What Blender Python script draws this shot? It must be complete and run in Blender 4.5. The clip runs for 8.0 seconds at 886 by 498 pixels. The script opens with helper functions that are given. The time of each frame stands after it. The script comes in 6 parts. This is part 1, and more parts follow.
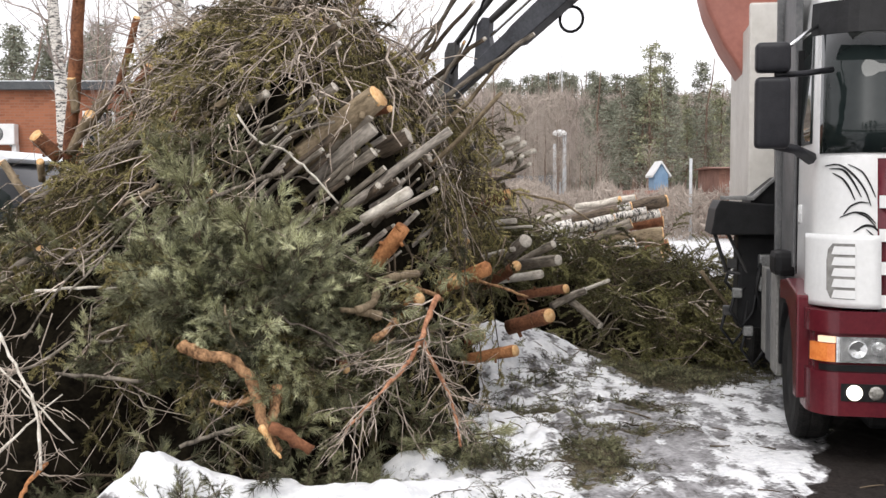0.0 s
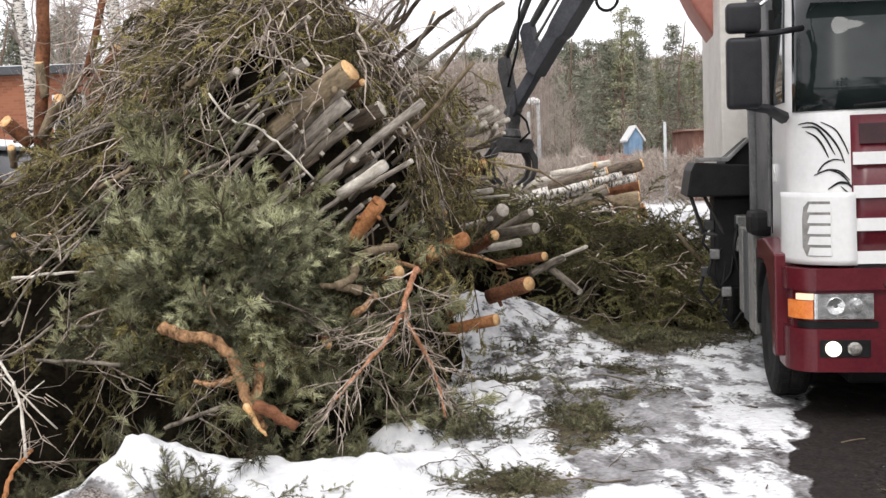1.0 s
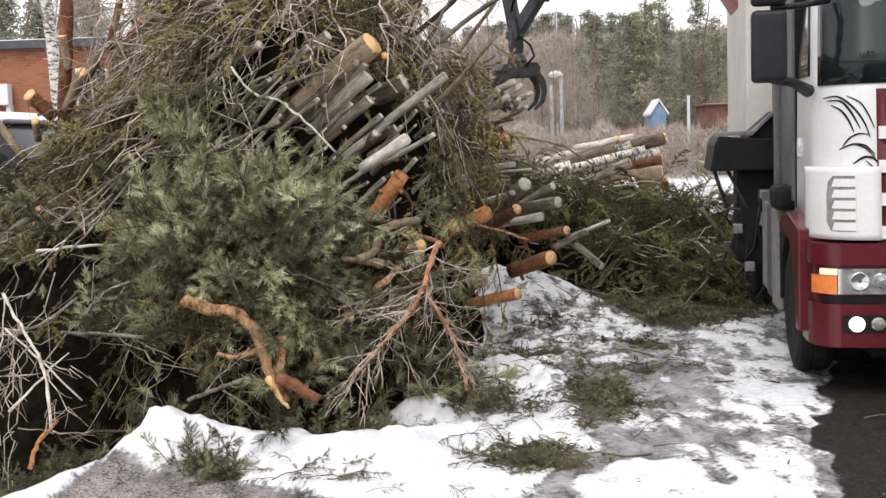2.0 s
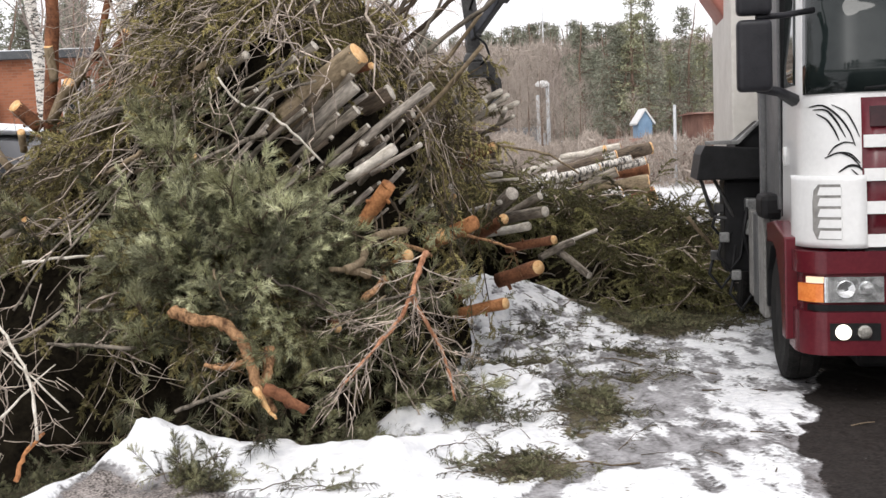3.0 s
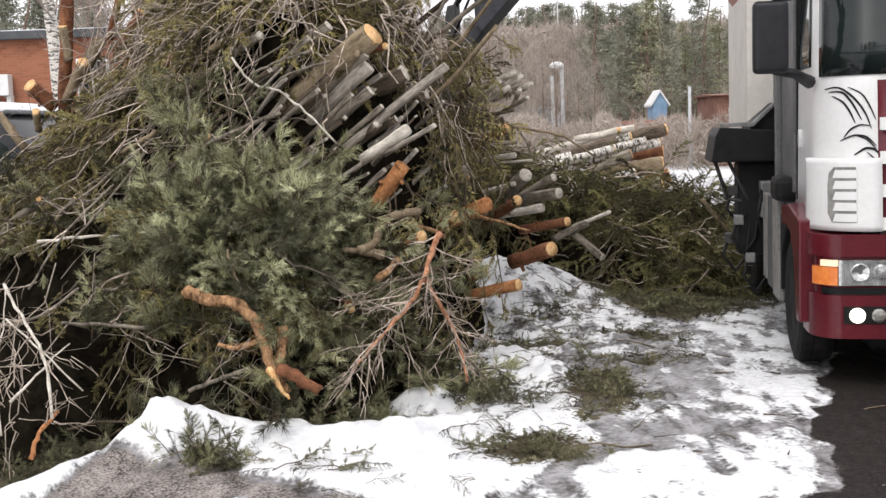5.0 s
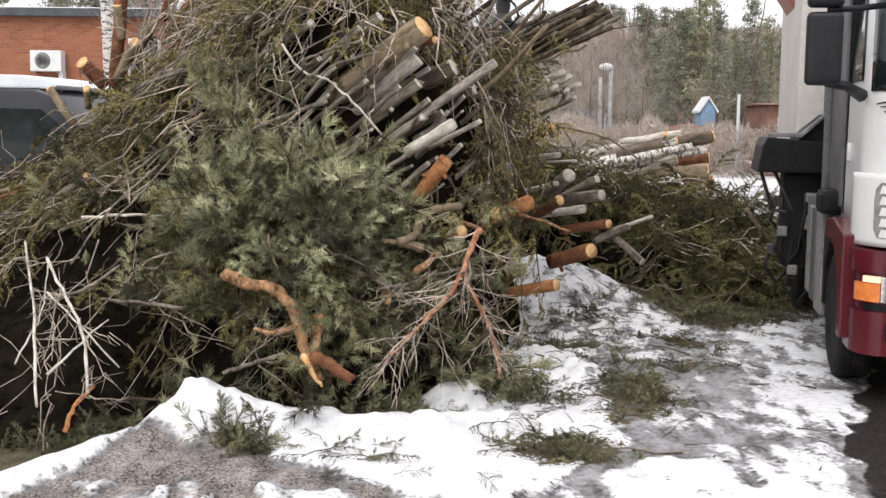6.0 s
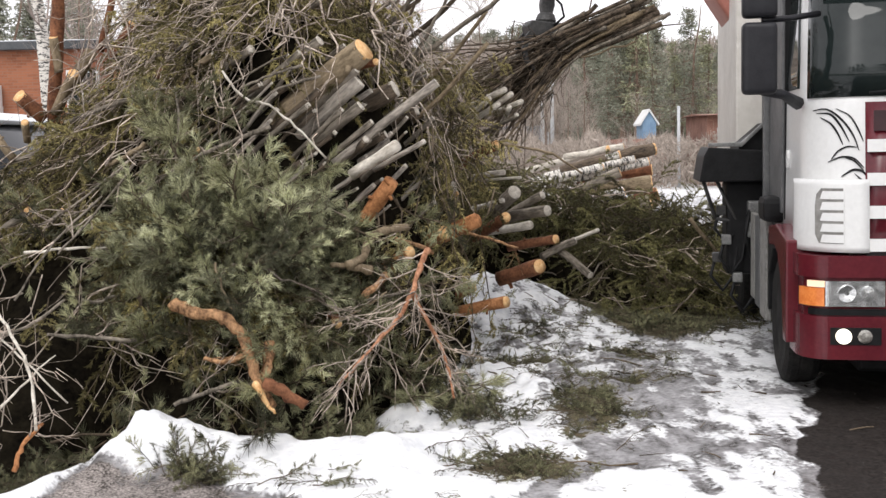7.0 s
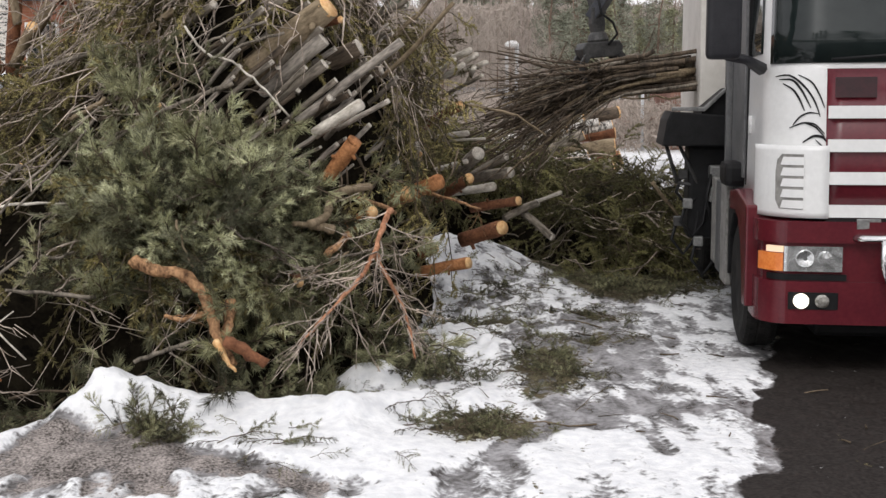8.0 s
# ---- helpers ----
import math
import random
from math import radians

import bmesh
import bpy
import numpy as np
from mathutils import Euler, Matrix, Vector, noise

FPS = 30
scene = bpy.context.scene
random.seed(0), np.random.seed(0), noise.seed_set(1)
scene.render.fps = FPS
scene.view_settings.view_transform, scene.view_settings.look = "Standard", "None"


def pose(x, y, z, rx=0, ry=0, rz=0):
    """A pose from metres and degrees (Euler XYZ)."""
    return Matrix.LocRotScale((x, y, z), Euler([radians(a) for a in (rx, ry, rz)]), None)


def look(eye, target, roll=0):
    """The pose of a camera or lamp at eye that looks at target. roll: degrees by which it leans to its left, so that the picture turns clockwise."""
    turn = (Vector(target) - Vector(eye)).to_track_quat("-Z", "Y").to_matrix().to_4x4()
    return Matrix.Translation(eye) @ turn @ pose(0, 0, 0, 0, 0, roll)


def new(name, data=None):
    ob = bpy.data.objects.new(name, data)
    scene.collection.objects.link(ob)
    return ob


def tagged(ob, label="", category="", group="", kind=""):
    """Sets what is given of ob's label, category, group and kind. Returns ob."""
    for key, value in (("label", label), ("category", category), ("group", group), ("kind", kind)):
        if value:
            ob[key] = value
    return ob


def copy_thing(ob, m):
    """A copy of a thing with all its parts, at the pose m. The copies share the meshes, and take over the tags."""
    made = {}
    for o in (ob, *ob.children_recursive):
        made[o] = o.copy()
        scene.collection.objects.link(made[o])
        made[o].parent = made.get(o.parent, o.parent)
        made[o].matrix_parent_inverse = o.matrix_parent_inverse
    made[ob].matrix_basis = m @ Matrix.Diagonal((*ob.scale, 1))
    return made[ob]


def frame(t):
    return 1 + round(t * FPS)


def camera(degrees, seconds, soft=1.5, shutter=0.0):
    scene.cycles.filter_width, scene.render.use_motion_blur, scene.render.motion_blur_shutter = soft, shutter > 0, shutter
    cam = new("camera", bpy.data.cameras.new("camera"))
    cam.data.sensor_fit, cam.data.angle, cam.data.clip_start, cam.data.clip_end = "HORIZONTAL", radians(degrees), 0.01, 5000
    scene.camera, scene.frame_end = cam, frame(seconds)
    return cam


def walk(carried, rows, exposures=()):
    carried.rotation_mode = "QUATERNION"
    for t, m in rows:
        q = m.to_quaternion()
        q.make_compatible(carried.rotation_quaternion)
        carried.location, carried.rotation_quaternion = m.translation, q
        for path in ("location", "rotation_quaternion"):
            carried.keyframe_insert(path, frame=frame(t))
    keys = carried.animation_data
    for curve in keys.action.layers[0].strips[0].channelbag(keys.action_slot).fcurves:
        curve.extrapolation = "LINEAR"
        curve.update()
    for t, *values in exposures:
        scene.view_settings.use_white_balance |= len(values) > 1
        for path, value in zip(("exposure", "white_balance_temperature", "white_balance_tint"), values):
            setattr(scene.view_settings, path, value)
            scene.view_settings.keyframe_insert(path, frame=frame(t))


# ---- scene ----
cam = camera(40.77, 8.0, soft=1.45)
EYE = 1.9
# the camera is held by a standing cameraman who only turns it
CAM_ROWS = (
    (0.0, -2.76, 0.00, 0.00), (0.3, -2.78, 0.52, 0.70), (0.5, -4.09, 0.86, -0.32), (0.6, -4.13, 1.09, -1.05), (1.0, -4.14, 2.02, -1.18), (1.5, -5.36, 2.05, -0.82), (1.7, -5.52, 2.02, -0.06),
    (2.8, -4.64, 1.86, -0.55), (3.0, -4.91, 2.13, -0.74), (3.3, -5.65, 1.97, -0.02), (3.5, -5.67, 1.87, -0.20), (4.0, -5.06, 2.55, -0.28),
    (4.2, -5.31, 2.50, -0.14), (5.3, -5.80, 1.08, -0.07), (5.5, -5.32, -0.12, -0.09), (6.0, -6.00, -0.81, 2.10),
    (6.5, -4.60, -0.51, -0.06), (7.0, -5.03, 1.17, -0.58), (7.5, -7.14, 0.97, -3.34), (8.0, -6.95, 0.26, -2.29))
walk(cam, [(t, pose(0, 0, EYE, 90 + p, r, w)) for t, p, r, w in CAM_ROWS],
     exposures=[(0.0, 0.39), (7.0, 0.38), (7.5, 0.21), (8.0, 0.08)])

# ---------------------------------------------------------------- light
world = bpy.data.worlds.new("overcast_sky")
scene.world = world
world.use_nodes = True
wn, wl = world.node_tree.nodes, world.node_tree.links
sky = wn.new("ShaderNodeTexSky")
sky.sky_type, sky.sun_disc = "NISHITA", False
sky.sun_elevation, sky.sun_rotation = radians(38), radians(200)
sky.air_density, sky.dust_density, sky.ozone_density = 1.0, 4.0, 1.0
grey = wn.new("ShaderNodeHueSaturation")
grey.inputs["Saturation"].default_value = 0.10
cloud = wn.new("ShaderNodeMix")
cloud.data_type = "RGBA"
cloud.inputs["Factor"].default_value = 0.72
cloud.inputs["B"].default_value = (9.95, 9.75, 10.2, 1)
wl.new(sky.outputs["Color"], grey.inputs["Color"])
wl.new(grey.outputs["Color"], cloud.inputs["A"])
wl.new(cloud.outputs["Result"], wn["Background"].inputs["Color"])
wn["Background"].inputs["Strength"].default_value = 0.125
sun = new("sun", bpy.data.lights.new("sun", "SUN"))
sun.data.energy, sun.data.angle, sun.data.color = 0.8, radians(25), (1.0, 0.97, 0.93)
sun.matrix_world = look((0, 0, 0), (0.25, 0.75, -1.05))

# ---------------------------------------------------------------- materials


def mat(name, dark, light, scale=8.0, rough=0.8, bump=0.0, fine=60.0, metal=0.0, stretch=(1, 1, 1), vary=0.0, spec=0.5, toned=False):
    """A procedural surface: two scales of noise between two colours, with relief."""
    m = bpy.data.materials.new(name)
    m.use_nodes = True
    n, l = m.node_tree.nodes, m.node_tree.links
    b = n["Principled BSDF"]
    tc, mp = n.new("ShaderNodeTexCoord"), n.new("ShaderNodeMapping")
    mp.inputs["Scale"].default_value = stretch
    l.new(tc.outputs["Object"], mp.inputs["Vector"])
    big, small = n.new("ShaderNodeTexNoise"), n.new("ShaderNodeTexNoise")
    big.inputs["Scale"].default_value, big.inputs["Detail"].default_value = scale, 5
    small.inputs["Scale"].default_value, small.inputs["Detail"].default_value = fine, 4
    for s in (big, small):
        l.new(mp.outputs["Vector"], s.inputs["Vector"])
    add = n.new("ShaderNodeMix")
    add.inputs["Factor"].default_value = 0.4
    l.new(big.outputs["Fac"], add.inputs["A"])
    l.new(small.outputs["Fac"], add.inputs["B"])
    ramp = n.new("ShaderNodeValToRGB")
    ramp.color_ramp.elements[0].position, ramp.color_ramp.elements[0].color = 0.36, (*dark, 1)
    ramp.color_ramp.elements[1].position, ramp.color_ramp.elements[1].color = 0.64, (*light, 1)
    l.new(add.outputs["Result"], ramp.inputs["Fac"])
    col = ramp.outputs["Color"]
    if vary:
        geo, hsv, mr = n.new("ShaderNodeNewGeometry"), n.new("ShaderNodeHueSaturation"), n.new("ShaderNodeMapRange")
        mr.inputs["To Min"].default_value, mr.inputs["To Max"].default_value = 1 - vary, 1 + vary
        l.new(geo.outputs["Random Per Island"], mr.inputs["Value"])
        l.new(mr.outputs["Result"], hsv.inputs["Value"])
        l.new(col, hsv.inputs["Color"])
        col = hsv.outputs["Color"]
    if toned:
        at, hs = n.new("ShaderNodeAttribute"), n.new("ShaderNodeHueSaturation")
        at.attribute_name = "tone"
        l.new(at.outputs["Fac"], hs.inputs["Value"])
        l.new(col, hs.inputs["Color"])
        col = hs.outputs["Color"]
    l.new(col, b.inputs["Base Color"])
    b.inputs["Roughness"].default_value, b.inputs["Metallic"].default_value = rough, metal
    b.inputs["Specular IOR Level"].default_value = spec
    if bump:
        bp = n.new("ShaderNodeBump")
        bp.inputs["Strength"].default_value, bp.inputs["Distance"].default_value = bump, 0.02
        l.new(add.outputs["Result"], bp.inputs["Height"])
        l.new(bp.outputs["Normal"], b.inputs["Normal"])
    return m


def glow(name, colour, strength):
    m = bpy.data.materials.new(name)
    m.use_nodes = True
    b = m.node_tree.nodes["Principled BSDF"]
    b.inputs["Base Color"].default_value = (*colour, 1)
    b.inputs["Emission Color"].default_value = (*colour, 1)
    b.inputs["Emission Strength"].default_value = strength
    return m


M_PINE = mat("pine_needles", (0.105, 0.106, 0.052), (0.30, 0.296, 0.178), 3, 0.5, vary=0.25, toned=True, spec=0.18)
M_PINE_PALE = mat("pale_pine_needles", (0.170, 0.178, 0.095), (0.47, 0.47, 0.31), 3, 0.45, vary=0.25, toned=True, spec=0.18)
M_SPRUCE = mat("spruce_needles", (0.112, 0.095, 0.032), (0.33, 0.285, 0.125), 3, 0.55, vary=0.3, toned=True, spec=0.18)
M_SPRUCE_GREEN = mat("green_spruce_needles", (0.075, 0.072, 0.026), (0.235, 0.222, 0.098), 3, 0.55, vary=0.3, toned=True, spec=0.18)
M_DEADTWIG = mat("dead_grey_twigs", (0.13, 0.098, 0.076), (0.70, 0.595, 0.50), 9, 0.85, vary=0.45, spec=0.2)
M_DRYTWIG = mat("dry_twigs", (0.055, 0.042, 0.028), (0.17, 0.13, 0.090), 9, 0.85, vary=0.35, spec=0.2)
# near-black: the shade between the branches is put into this colour
M_CORE_SHADE = mat("painted_brush_shade", (0.004, 0.0035, 0.003), (0.018, 0.015, 0.010), 9, 0.95, 0.6, 40, spec=0.0)
M_BARK_GREY = mat("grey_bark", (0.050, 0.042, 0.033), (0.33, 0.285, 0.23), 11, 0.9, 1.0, 55, stretch=(1, 1, 0.30), spec=0.2)
M_BARK_DARK = mat("dark_bark", (0.030, 0.024, 0.019), (0.19, 0.145, 0.105), 11, 0.9, 1.0, 55, stretch=(1, 1, 0.30), spec=0.2)
M_BARK_OLIVE = mat("olive_bark", (0.10, 0.075, 0.046), (0.34, 0.265, 0.175), 8, 0.85, 0.8, 50, stretch=(1, 1, 0.5), spec=0.2)
M_BARK_PINE = mat("orange_pine_bark", (0.20, 0.078, 0.030), (0.62, 0.29, 0.125), 10, 0.75, 0.6, 55, spec=0.2)
M_BARK_TAN = mat("tan_torn_bark", (0.075, 0.036, 0.018), (0.52, 0.30, 0.155), 17, 0.75, 1.0, 70, stretch=(1, 1, 0.6), spec=0.2)
M_BARK_PINK = mat("pinkish_peeled_bark", (0.20, 0.080, 0.040), (0.60, 0.31, 0.18), 14, 0.7, 0.6, 60, spec=0.2)
M_BARK_SILVER = mat("silver_grey_bark", (0.12, 0.105, 0.09), (0.50, 0.445, 0.38), 12, 0.85, 0.9, 60, stretch=(1, 1, 0.3), spec=0.2)
M_BARK_RED = mat("red_brown_bark", (0.085, 0.035, 0.020), (0.30, 0.130, 0.066), 10, 0.8, 0.6, 55, spec=0.2)
M_PALE = mat("pale_debarked_wood", (0.34, 0.30, 0.245), (0.84, 0.78, 0.69), 10, 0.75, 0.6, 70, stretch=(1, 1, 0.4), spec=0.2)
M_WOOD = mat("fresh_cut_wood", (0.66, 0.34, 0.13), (0.92, 0.64, 0.34), 26, 0.7, 0.3, 90, spec=0.2)
M_BIRCH = mat("birch_bark", (0.05, 0.045, 0.04), (0.72, 0.68, 0.62), 9, 0.7, 0.3, 30, stretch=(1, 1, 3.2))
M_BIRCH.node_tree.nodes["Color Ramp"].color_ramp.elements[0].position = 0.44
M_BIRCH.node_tree.nodes["Color Ramp"].color_ramp.elements[1].position = 0.51
M_WHITE = mat("white_truck_paint", (0.72, 0.72, 0.71), (0.80, 0.80, 0.79), 2.5, 0.22, fine=30)
M_MAROON = mat("maroon_truck_paint", (0.090, 0.009, 0.016), (0.125, 0.015, 0.022), 3, 0.25, fine=40)
M_RECESS_SHADE = mat("maroon_recess_shade", (0.020, 0.004, 0.006), (0.040, 0.007, 0.011), 9, 0.5, fine=50)
M_BLACK = mat("black_plastic", (0.004, 0.004, 0.0045), (0.011, 0.011, 0.012), 14, 0.55, 0.1, 90, spec=0.25)
M_MIRROR_SHELL = mat("black_mirror_plastic", (0.010, 0.010, 0.013), (0.020, 0.020, 0.024), 14, 0.45, 0.1, 90, spec=0.35)
M_TYRE = mat("dirty_tyre_rubber", (0.007, 0.007, 0.007), (0.032, 0.030, 0.028), 7, 0.85, 0.4, 50, spec=0.2)
M_STEEL = mat("dull_steel", (0.13, 0.13, 0.13), (0.32, 0.32, 0.31), 8, 0.5, 0.15, 50, metal=0.6)
M_CHROME = mat("chrome_tube", (0.66, 0.66, 0.66), (0.78, 0.78, 0.78), 8, 0.12, metal=1.0)
M_GREY_PANEL = mat("dirty_grey_panel", (0.075, 0.078, 0.082), (0.15, 0.15, 0.15), 5, 0.5, 0.1, 30)
# dirty skirts, and the grey that paints shade in the scoop opening
M_DIRT_AND_SHADE = mat("road_dirt_and_scoop_shade", (0.16, 0.155, 0.145), (0.33, 0.32, 0.30), 6, 0.7, 0.2, 30)
M_SALMON = mat("faded_red_container_paint", (0.40, 0.15, 0.115), (0.52, 0.215, 0.165), 2.2, 0.5, fine=18)
M_CREAM = mat("off_white_container_paint", (0.60, 0.57, 0.52), (0.74, 0.71, 0.66), 2.0, 0.5, fine=14)
M_BRICKS = mat("red_brick", (0.20, 0.070, 0.035), (0.33, 0.125, 0.065), 0.9, 0.9, fine=14)
M_FARBRICK = mat("weathered_red_brick", (0.15, 0.070, 0.050), (0.29, 0.155, 0.115), 2.5, 0.9, fine=20)
M_MORTAR = mat("mortar", (0.26, 0.17, 0.12), (0.36, 0.25, 0.19), 6, 0.95, fine=40)
M_ROOF = mat("grey_roof_felt", (0.05, 0.055, 0.06), (0.10, 0.105, 0.11), 3, 0.8, fine=30)
M_SNOW = mat("snow", (0.76, 0.79, 0.83), (0.86, 0.88, 0.90), 5, 0.6, 0.5, 40)
# far trees: distance haze is put into these pale, greyed colours
M_FARPINE = mat("haze_paled_pine_crown", (0.135, 0.145, 0.108), (0.29, 0.295, 0.225), 0.5, 0.7, fine=4, vary=0.35, spec=0.1)
M_FARPINE_PALE = mat("haze_paled_yellowish_pine_crown", (0.175, 0.182, 0.110), (0.36, 0.36, 0.23), 0.5, 0.7, fine=4, vary=0.35, spec=0.1)
M_FARWOOD = mat("haze_paled_bare_twigs", (0.27, 0.228, 0.195), (0.46, 0.40, 0.345), 0.4, 0.9, fine=3, vary=0.2, spec=0.1)
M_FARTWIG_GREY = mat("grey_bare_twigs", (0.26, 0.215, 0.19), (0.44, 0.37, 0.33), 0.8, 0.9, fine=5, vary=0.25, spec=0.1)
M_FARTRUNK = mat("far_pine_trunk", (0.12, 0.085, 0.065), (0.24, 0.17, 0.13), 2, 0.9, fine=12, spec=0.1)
M_CRANE = mat("dark_grey_crane_paint", (0.020, 0.022, 0.028), (0.055, 0.058, 0.068), 5, 0.45, 0.1, 40)
M_CRANE_WORN = mat("worn_dark_steel", (0.016, 0.016, 0.017), (0.06, 0.058, 0.055), 9, 0.55, 0.2, 50)
M_BLUE = mat("light_blue_boards", (0.17, 0.28, 0.42), (0.25, 0.38, 0.53), 3, 0.7, fine=20)
M_POLE = mat("galvanised_pole", (0.42, 0.43, 0.44), (0.56, 0.57, 0.58), 4, 0.5, fine=30)
M_WHITEPAINT = mat("white_painted_wood", (0.70, 0.70, 0.69), (0.80, 0.80, 0.79), 5, 0.6, fine=30)
M_VAN = mat("black_van_paint", (0.006, 0.007, 0.010), (0.012, 0.013, 0.017), 3, 0.25, fine=20)
M_WINDSCREEN = mat("dark_windscreen_glass", (0.010, 0.015, 0.015), (0.018, 0.024, 0.023), 2, 0.04, fine=8, spec=0.4)
M_HEADGLASS = mat("headlamp_reflector", (0.42, 0.43, 0.43), (0.92, 0.93, 0.93), 12, 0.15, fine=24, metal=0.75)
M_ORANGE = mat("orange_indicator_lens", (0.75, 0.19, 0.04), (0.90, 0.30, 0.08), 14, 0.2, fine=60)
M_LAMP_ON = glow("lit_lamp", (1.0, 0.93, 0.78), 2.0)
M_POSITION = glow("faint_position_lamp", (0.95, 0.72, 0.50), 0.35)
M_FOG_OFF = mat("fog_lamp_glass", (0.22, 0.21, 0.19), (0.62, 0.60, 0.55), 20, 0.15, fine=60, metal=0.6)

# ---------------------------------------------------------------- mesh helpers


def part(name, mesh_or_bm, material, parent=None, label=""):
    """Links a bmesh or a mesh as ONE mesh object under a thing or a part."""
    if isinstance(mesh_or_bm, bmesh.types.BMesh):
        me = bpy.data.meshes.new(name)
        bmesh.ops.recalc_face_normals(mesh_or_bm, faces=mesh_or_bm.faces)
        mesh_or_bm.to_mesh(me)
        mesh_or_bm.free()
    else:
        me = mesh_or_bm
    if not me.materials:
        me.materials.append(material)
    ob = new(name, me)
    if parent:
        ob.parent = parent
    if label:
        ob["label"] = label
    return ob


def empty(name, m, label, category, group="", kind=""):
    ob = new(name)
    ob.matrix_world = m
    return tagged(ob, label, category, group, kind)


def smooth(ob):
    ob.data.shade_smooth()
    return ob


def box(x0, x1, y0, y1, z0, z1, bevel=0.01, seg=2):
    bm = bmesh.new()
    bmesh.ops.create_cube(bm, size=1, matrix=Matrix.Translation(((x0 + x1) / 2, (y0 + y1) / 2, (z0 + z1) / 2)) @ Matrix.Diagonal((x1 - x0, y1 - y0, z1 - z0, 1)))
    if bevel:
        bmesh.ops.bevel(bm, geom=bm.edges[:], offset=bevel, segments=seg, affect="EDGES", profile=0.6)
    return bm


def prism(points, axis, a, b, bevel=0.01):
    """A profile of (u, v) points drawn out along an axis from a to b."""
    bm = bmesh.new()

    def at(u, v, w):
        return {"x": (w, u, v), "y": (u, w, v), "z": (u, v, w)}[axis]
    lo = [bm.verts.new(at(u, v, a)) for u, v in points]
    hi = [bm.verts.new(at(u, v, b)) for u, v in points]
    bm.faces.new(lo), bm.faces.new(hi[::-1])
    for i in range(len(points)):
        j = (i + 1) % len(points)
        bm.faces.new((lo[i], hi[i], hi[j], lo[j]))
    bmesh.ops.recalc_face_normals(bm, faces=bm.faces)
    if bevel:
        bmesh.ops.bevel(bm, geom=bm.edges[:], offset=bevel, segments=2, affect="EDGES", profile=0.6)
    return bm


def lathe(profile, n=24, axis="z"):
    """Turns (radius, height) points about an axis."""
    bm = bmesh.new()
    rings = []
    for r, h in profile:
        ring = []
        for k in range(n):
            a = 2 * math.pi * k / n
            c, s = r * math.cos(a), r * math.sin(a)
            ring.append(bm.verts.new({"z": (c, s, h), "x": (h, c, s), "y": (c, h, s)}[axis]))
        rings.append(ring)
    for p, q in zip(rings, rings[1:]):
        for k in range(n):
            bm.faces.new((p[k], p[(k + 1) % n], q[(k + 1) % n], q[k]))
    bm.faces.new(rings[0]), bm.faces.new(rings[-1])
    return bm


class Heap:
    """Collects many small pieces in one mesh."""

    def __init__(self):
        self.v, self.f, self.n, self.t = [], [], 0, []

    def add(self, verts, faces, tone=1.0):
        """verts: (k, 3) array; faces: (m, 3) array of corners; tone: how light this piece is."""
        self.t.append(np.full(len(verts), tone, np.float32))
        self.v.append(np.asarray(verts, float))
        self.f.append(np.asarray(faces, int) + self.n)
        self.n += len(verts)

    def mesh(self, name):
        v, f = np.concatenate(self.v), np.concatenate(self.f)
        me = bpy.data.meshes.new(name)
        me.vertices.add(len(v))
        me.vertices.foreach_set("co", v.astype(np.float32).ravel())
        me.loops.add(f.size)
        me.loops.foreach_set("vertex_index", f.astype(np.int32).ravel())
        me.polygons.add(len(f))
        me.polygons.foreach_set("loop_start", np.arange(0, f.size, 3, dtype=np.int32))
        me.polygons.foreach_set("loop_total", np.full(len(f), 3, dtype=np.int32))
        me.update(calc_edges=True)
        me.attributes.new("tone", "FLOAT", "POINT").data.foreach_set("value", np.concatenate(self.t))
        return me


rng = np.random.default_rng(7)


def unit(v):
    v = np.asarray(v, float)
    return v / (np.linalg.norm(v, axis=-1, keepdims=True) + 1e-12)


def side_axes(d):
    d = unit(d)
    a = unit(np.cross(d, (0, 0, 1.0) if abs(d[2]) < 0.9 else (1.0, 0, 0)))
    return a, np.cross(d, a)


def tube(points, radii, sides=6, rough=0.0, cap=True):
    """A tube along points, as vertices and triangles."""
    pts = np.asarray(points, float)
    k = len(pts)
    tang = unit(np.gradient(pts, axis=0))
    a, _ = side_axes(tang[0])
    vs = []
    for i in range(k):
        a = unit(a - tang[i] * np.dot(a, tang[i]))
        b = np.cross(tang[i], a)
        ang = np.arange(sides) * 2 * math.pi / sides
        r = radii[i] * (1 + rough * rng.uniform(-1, 1, sides))
        vs.append(pts[i] + np.outer(np.cos(ang) * r, a) + np.outer(np.sin(ang) * r, b))
    v = np.concatenate(vs)
    f = []
    for i in range(k - 1):
        for j in range(sides):
            p, q = i * sides + j, i * sides + (j + 1) % sides
            f += [(p, q, q + sides), (p, q + sides, p + sides)]
    if cap:
        v = np.concatenate([v, pts[:1], pts[-1:]])
        for j in range(sides):
            f += [(k * sides, (j + 1) % sides, j), (k * sides + 1, (k - 1) * sides + j, (k - 1) * sides + (j + 1) % sides)]
    return v, np.array(f)


def wander(a, b, n, amount, sag=0.0):
    """Points from a to b on a crooked line."""
    a, b = np.asarray(a, float), np.asarray(b, float)
    t = np.linspace(0, 1, n)
    p = a + np.outer(t, b - a)
    off = np.cumsum(rng.normal(0, 1, (n, 3)), axis=0)
    off -= np.outer(t, off[-1])
    p += off * amount * np.linalg.norm(b - a) / n
    p[:, 2] -= sag * np.sin(t * math.pi)
    return p


_perm = np.random.default_rng(3).permutation(512)


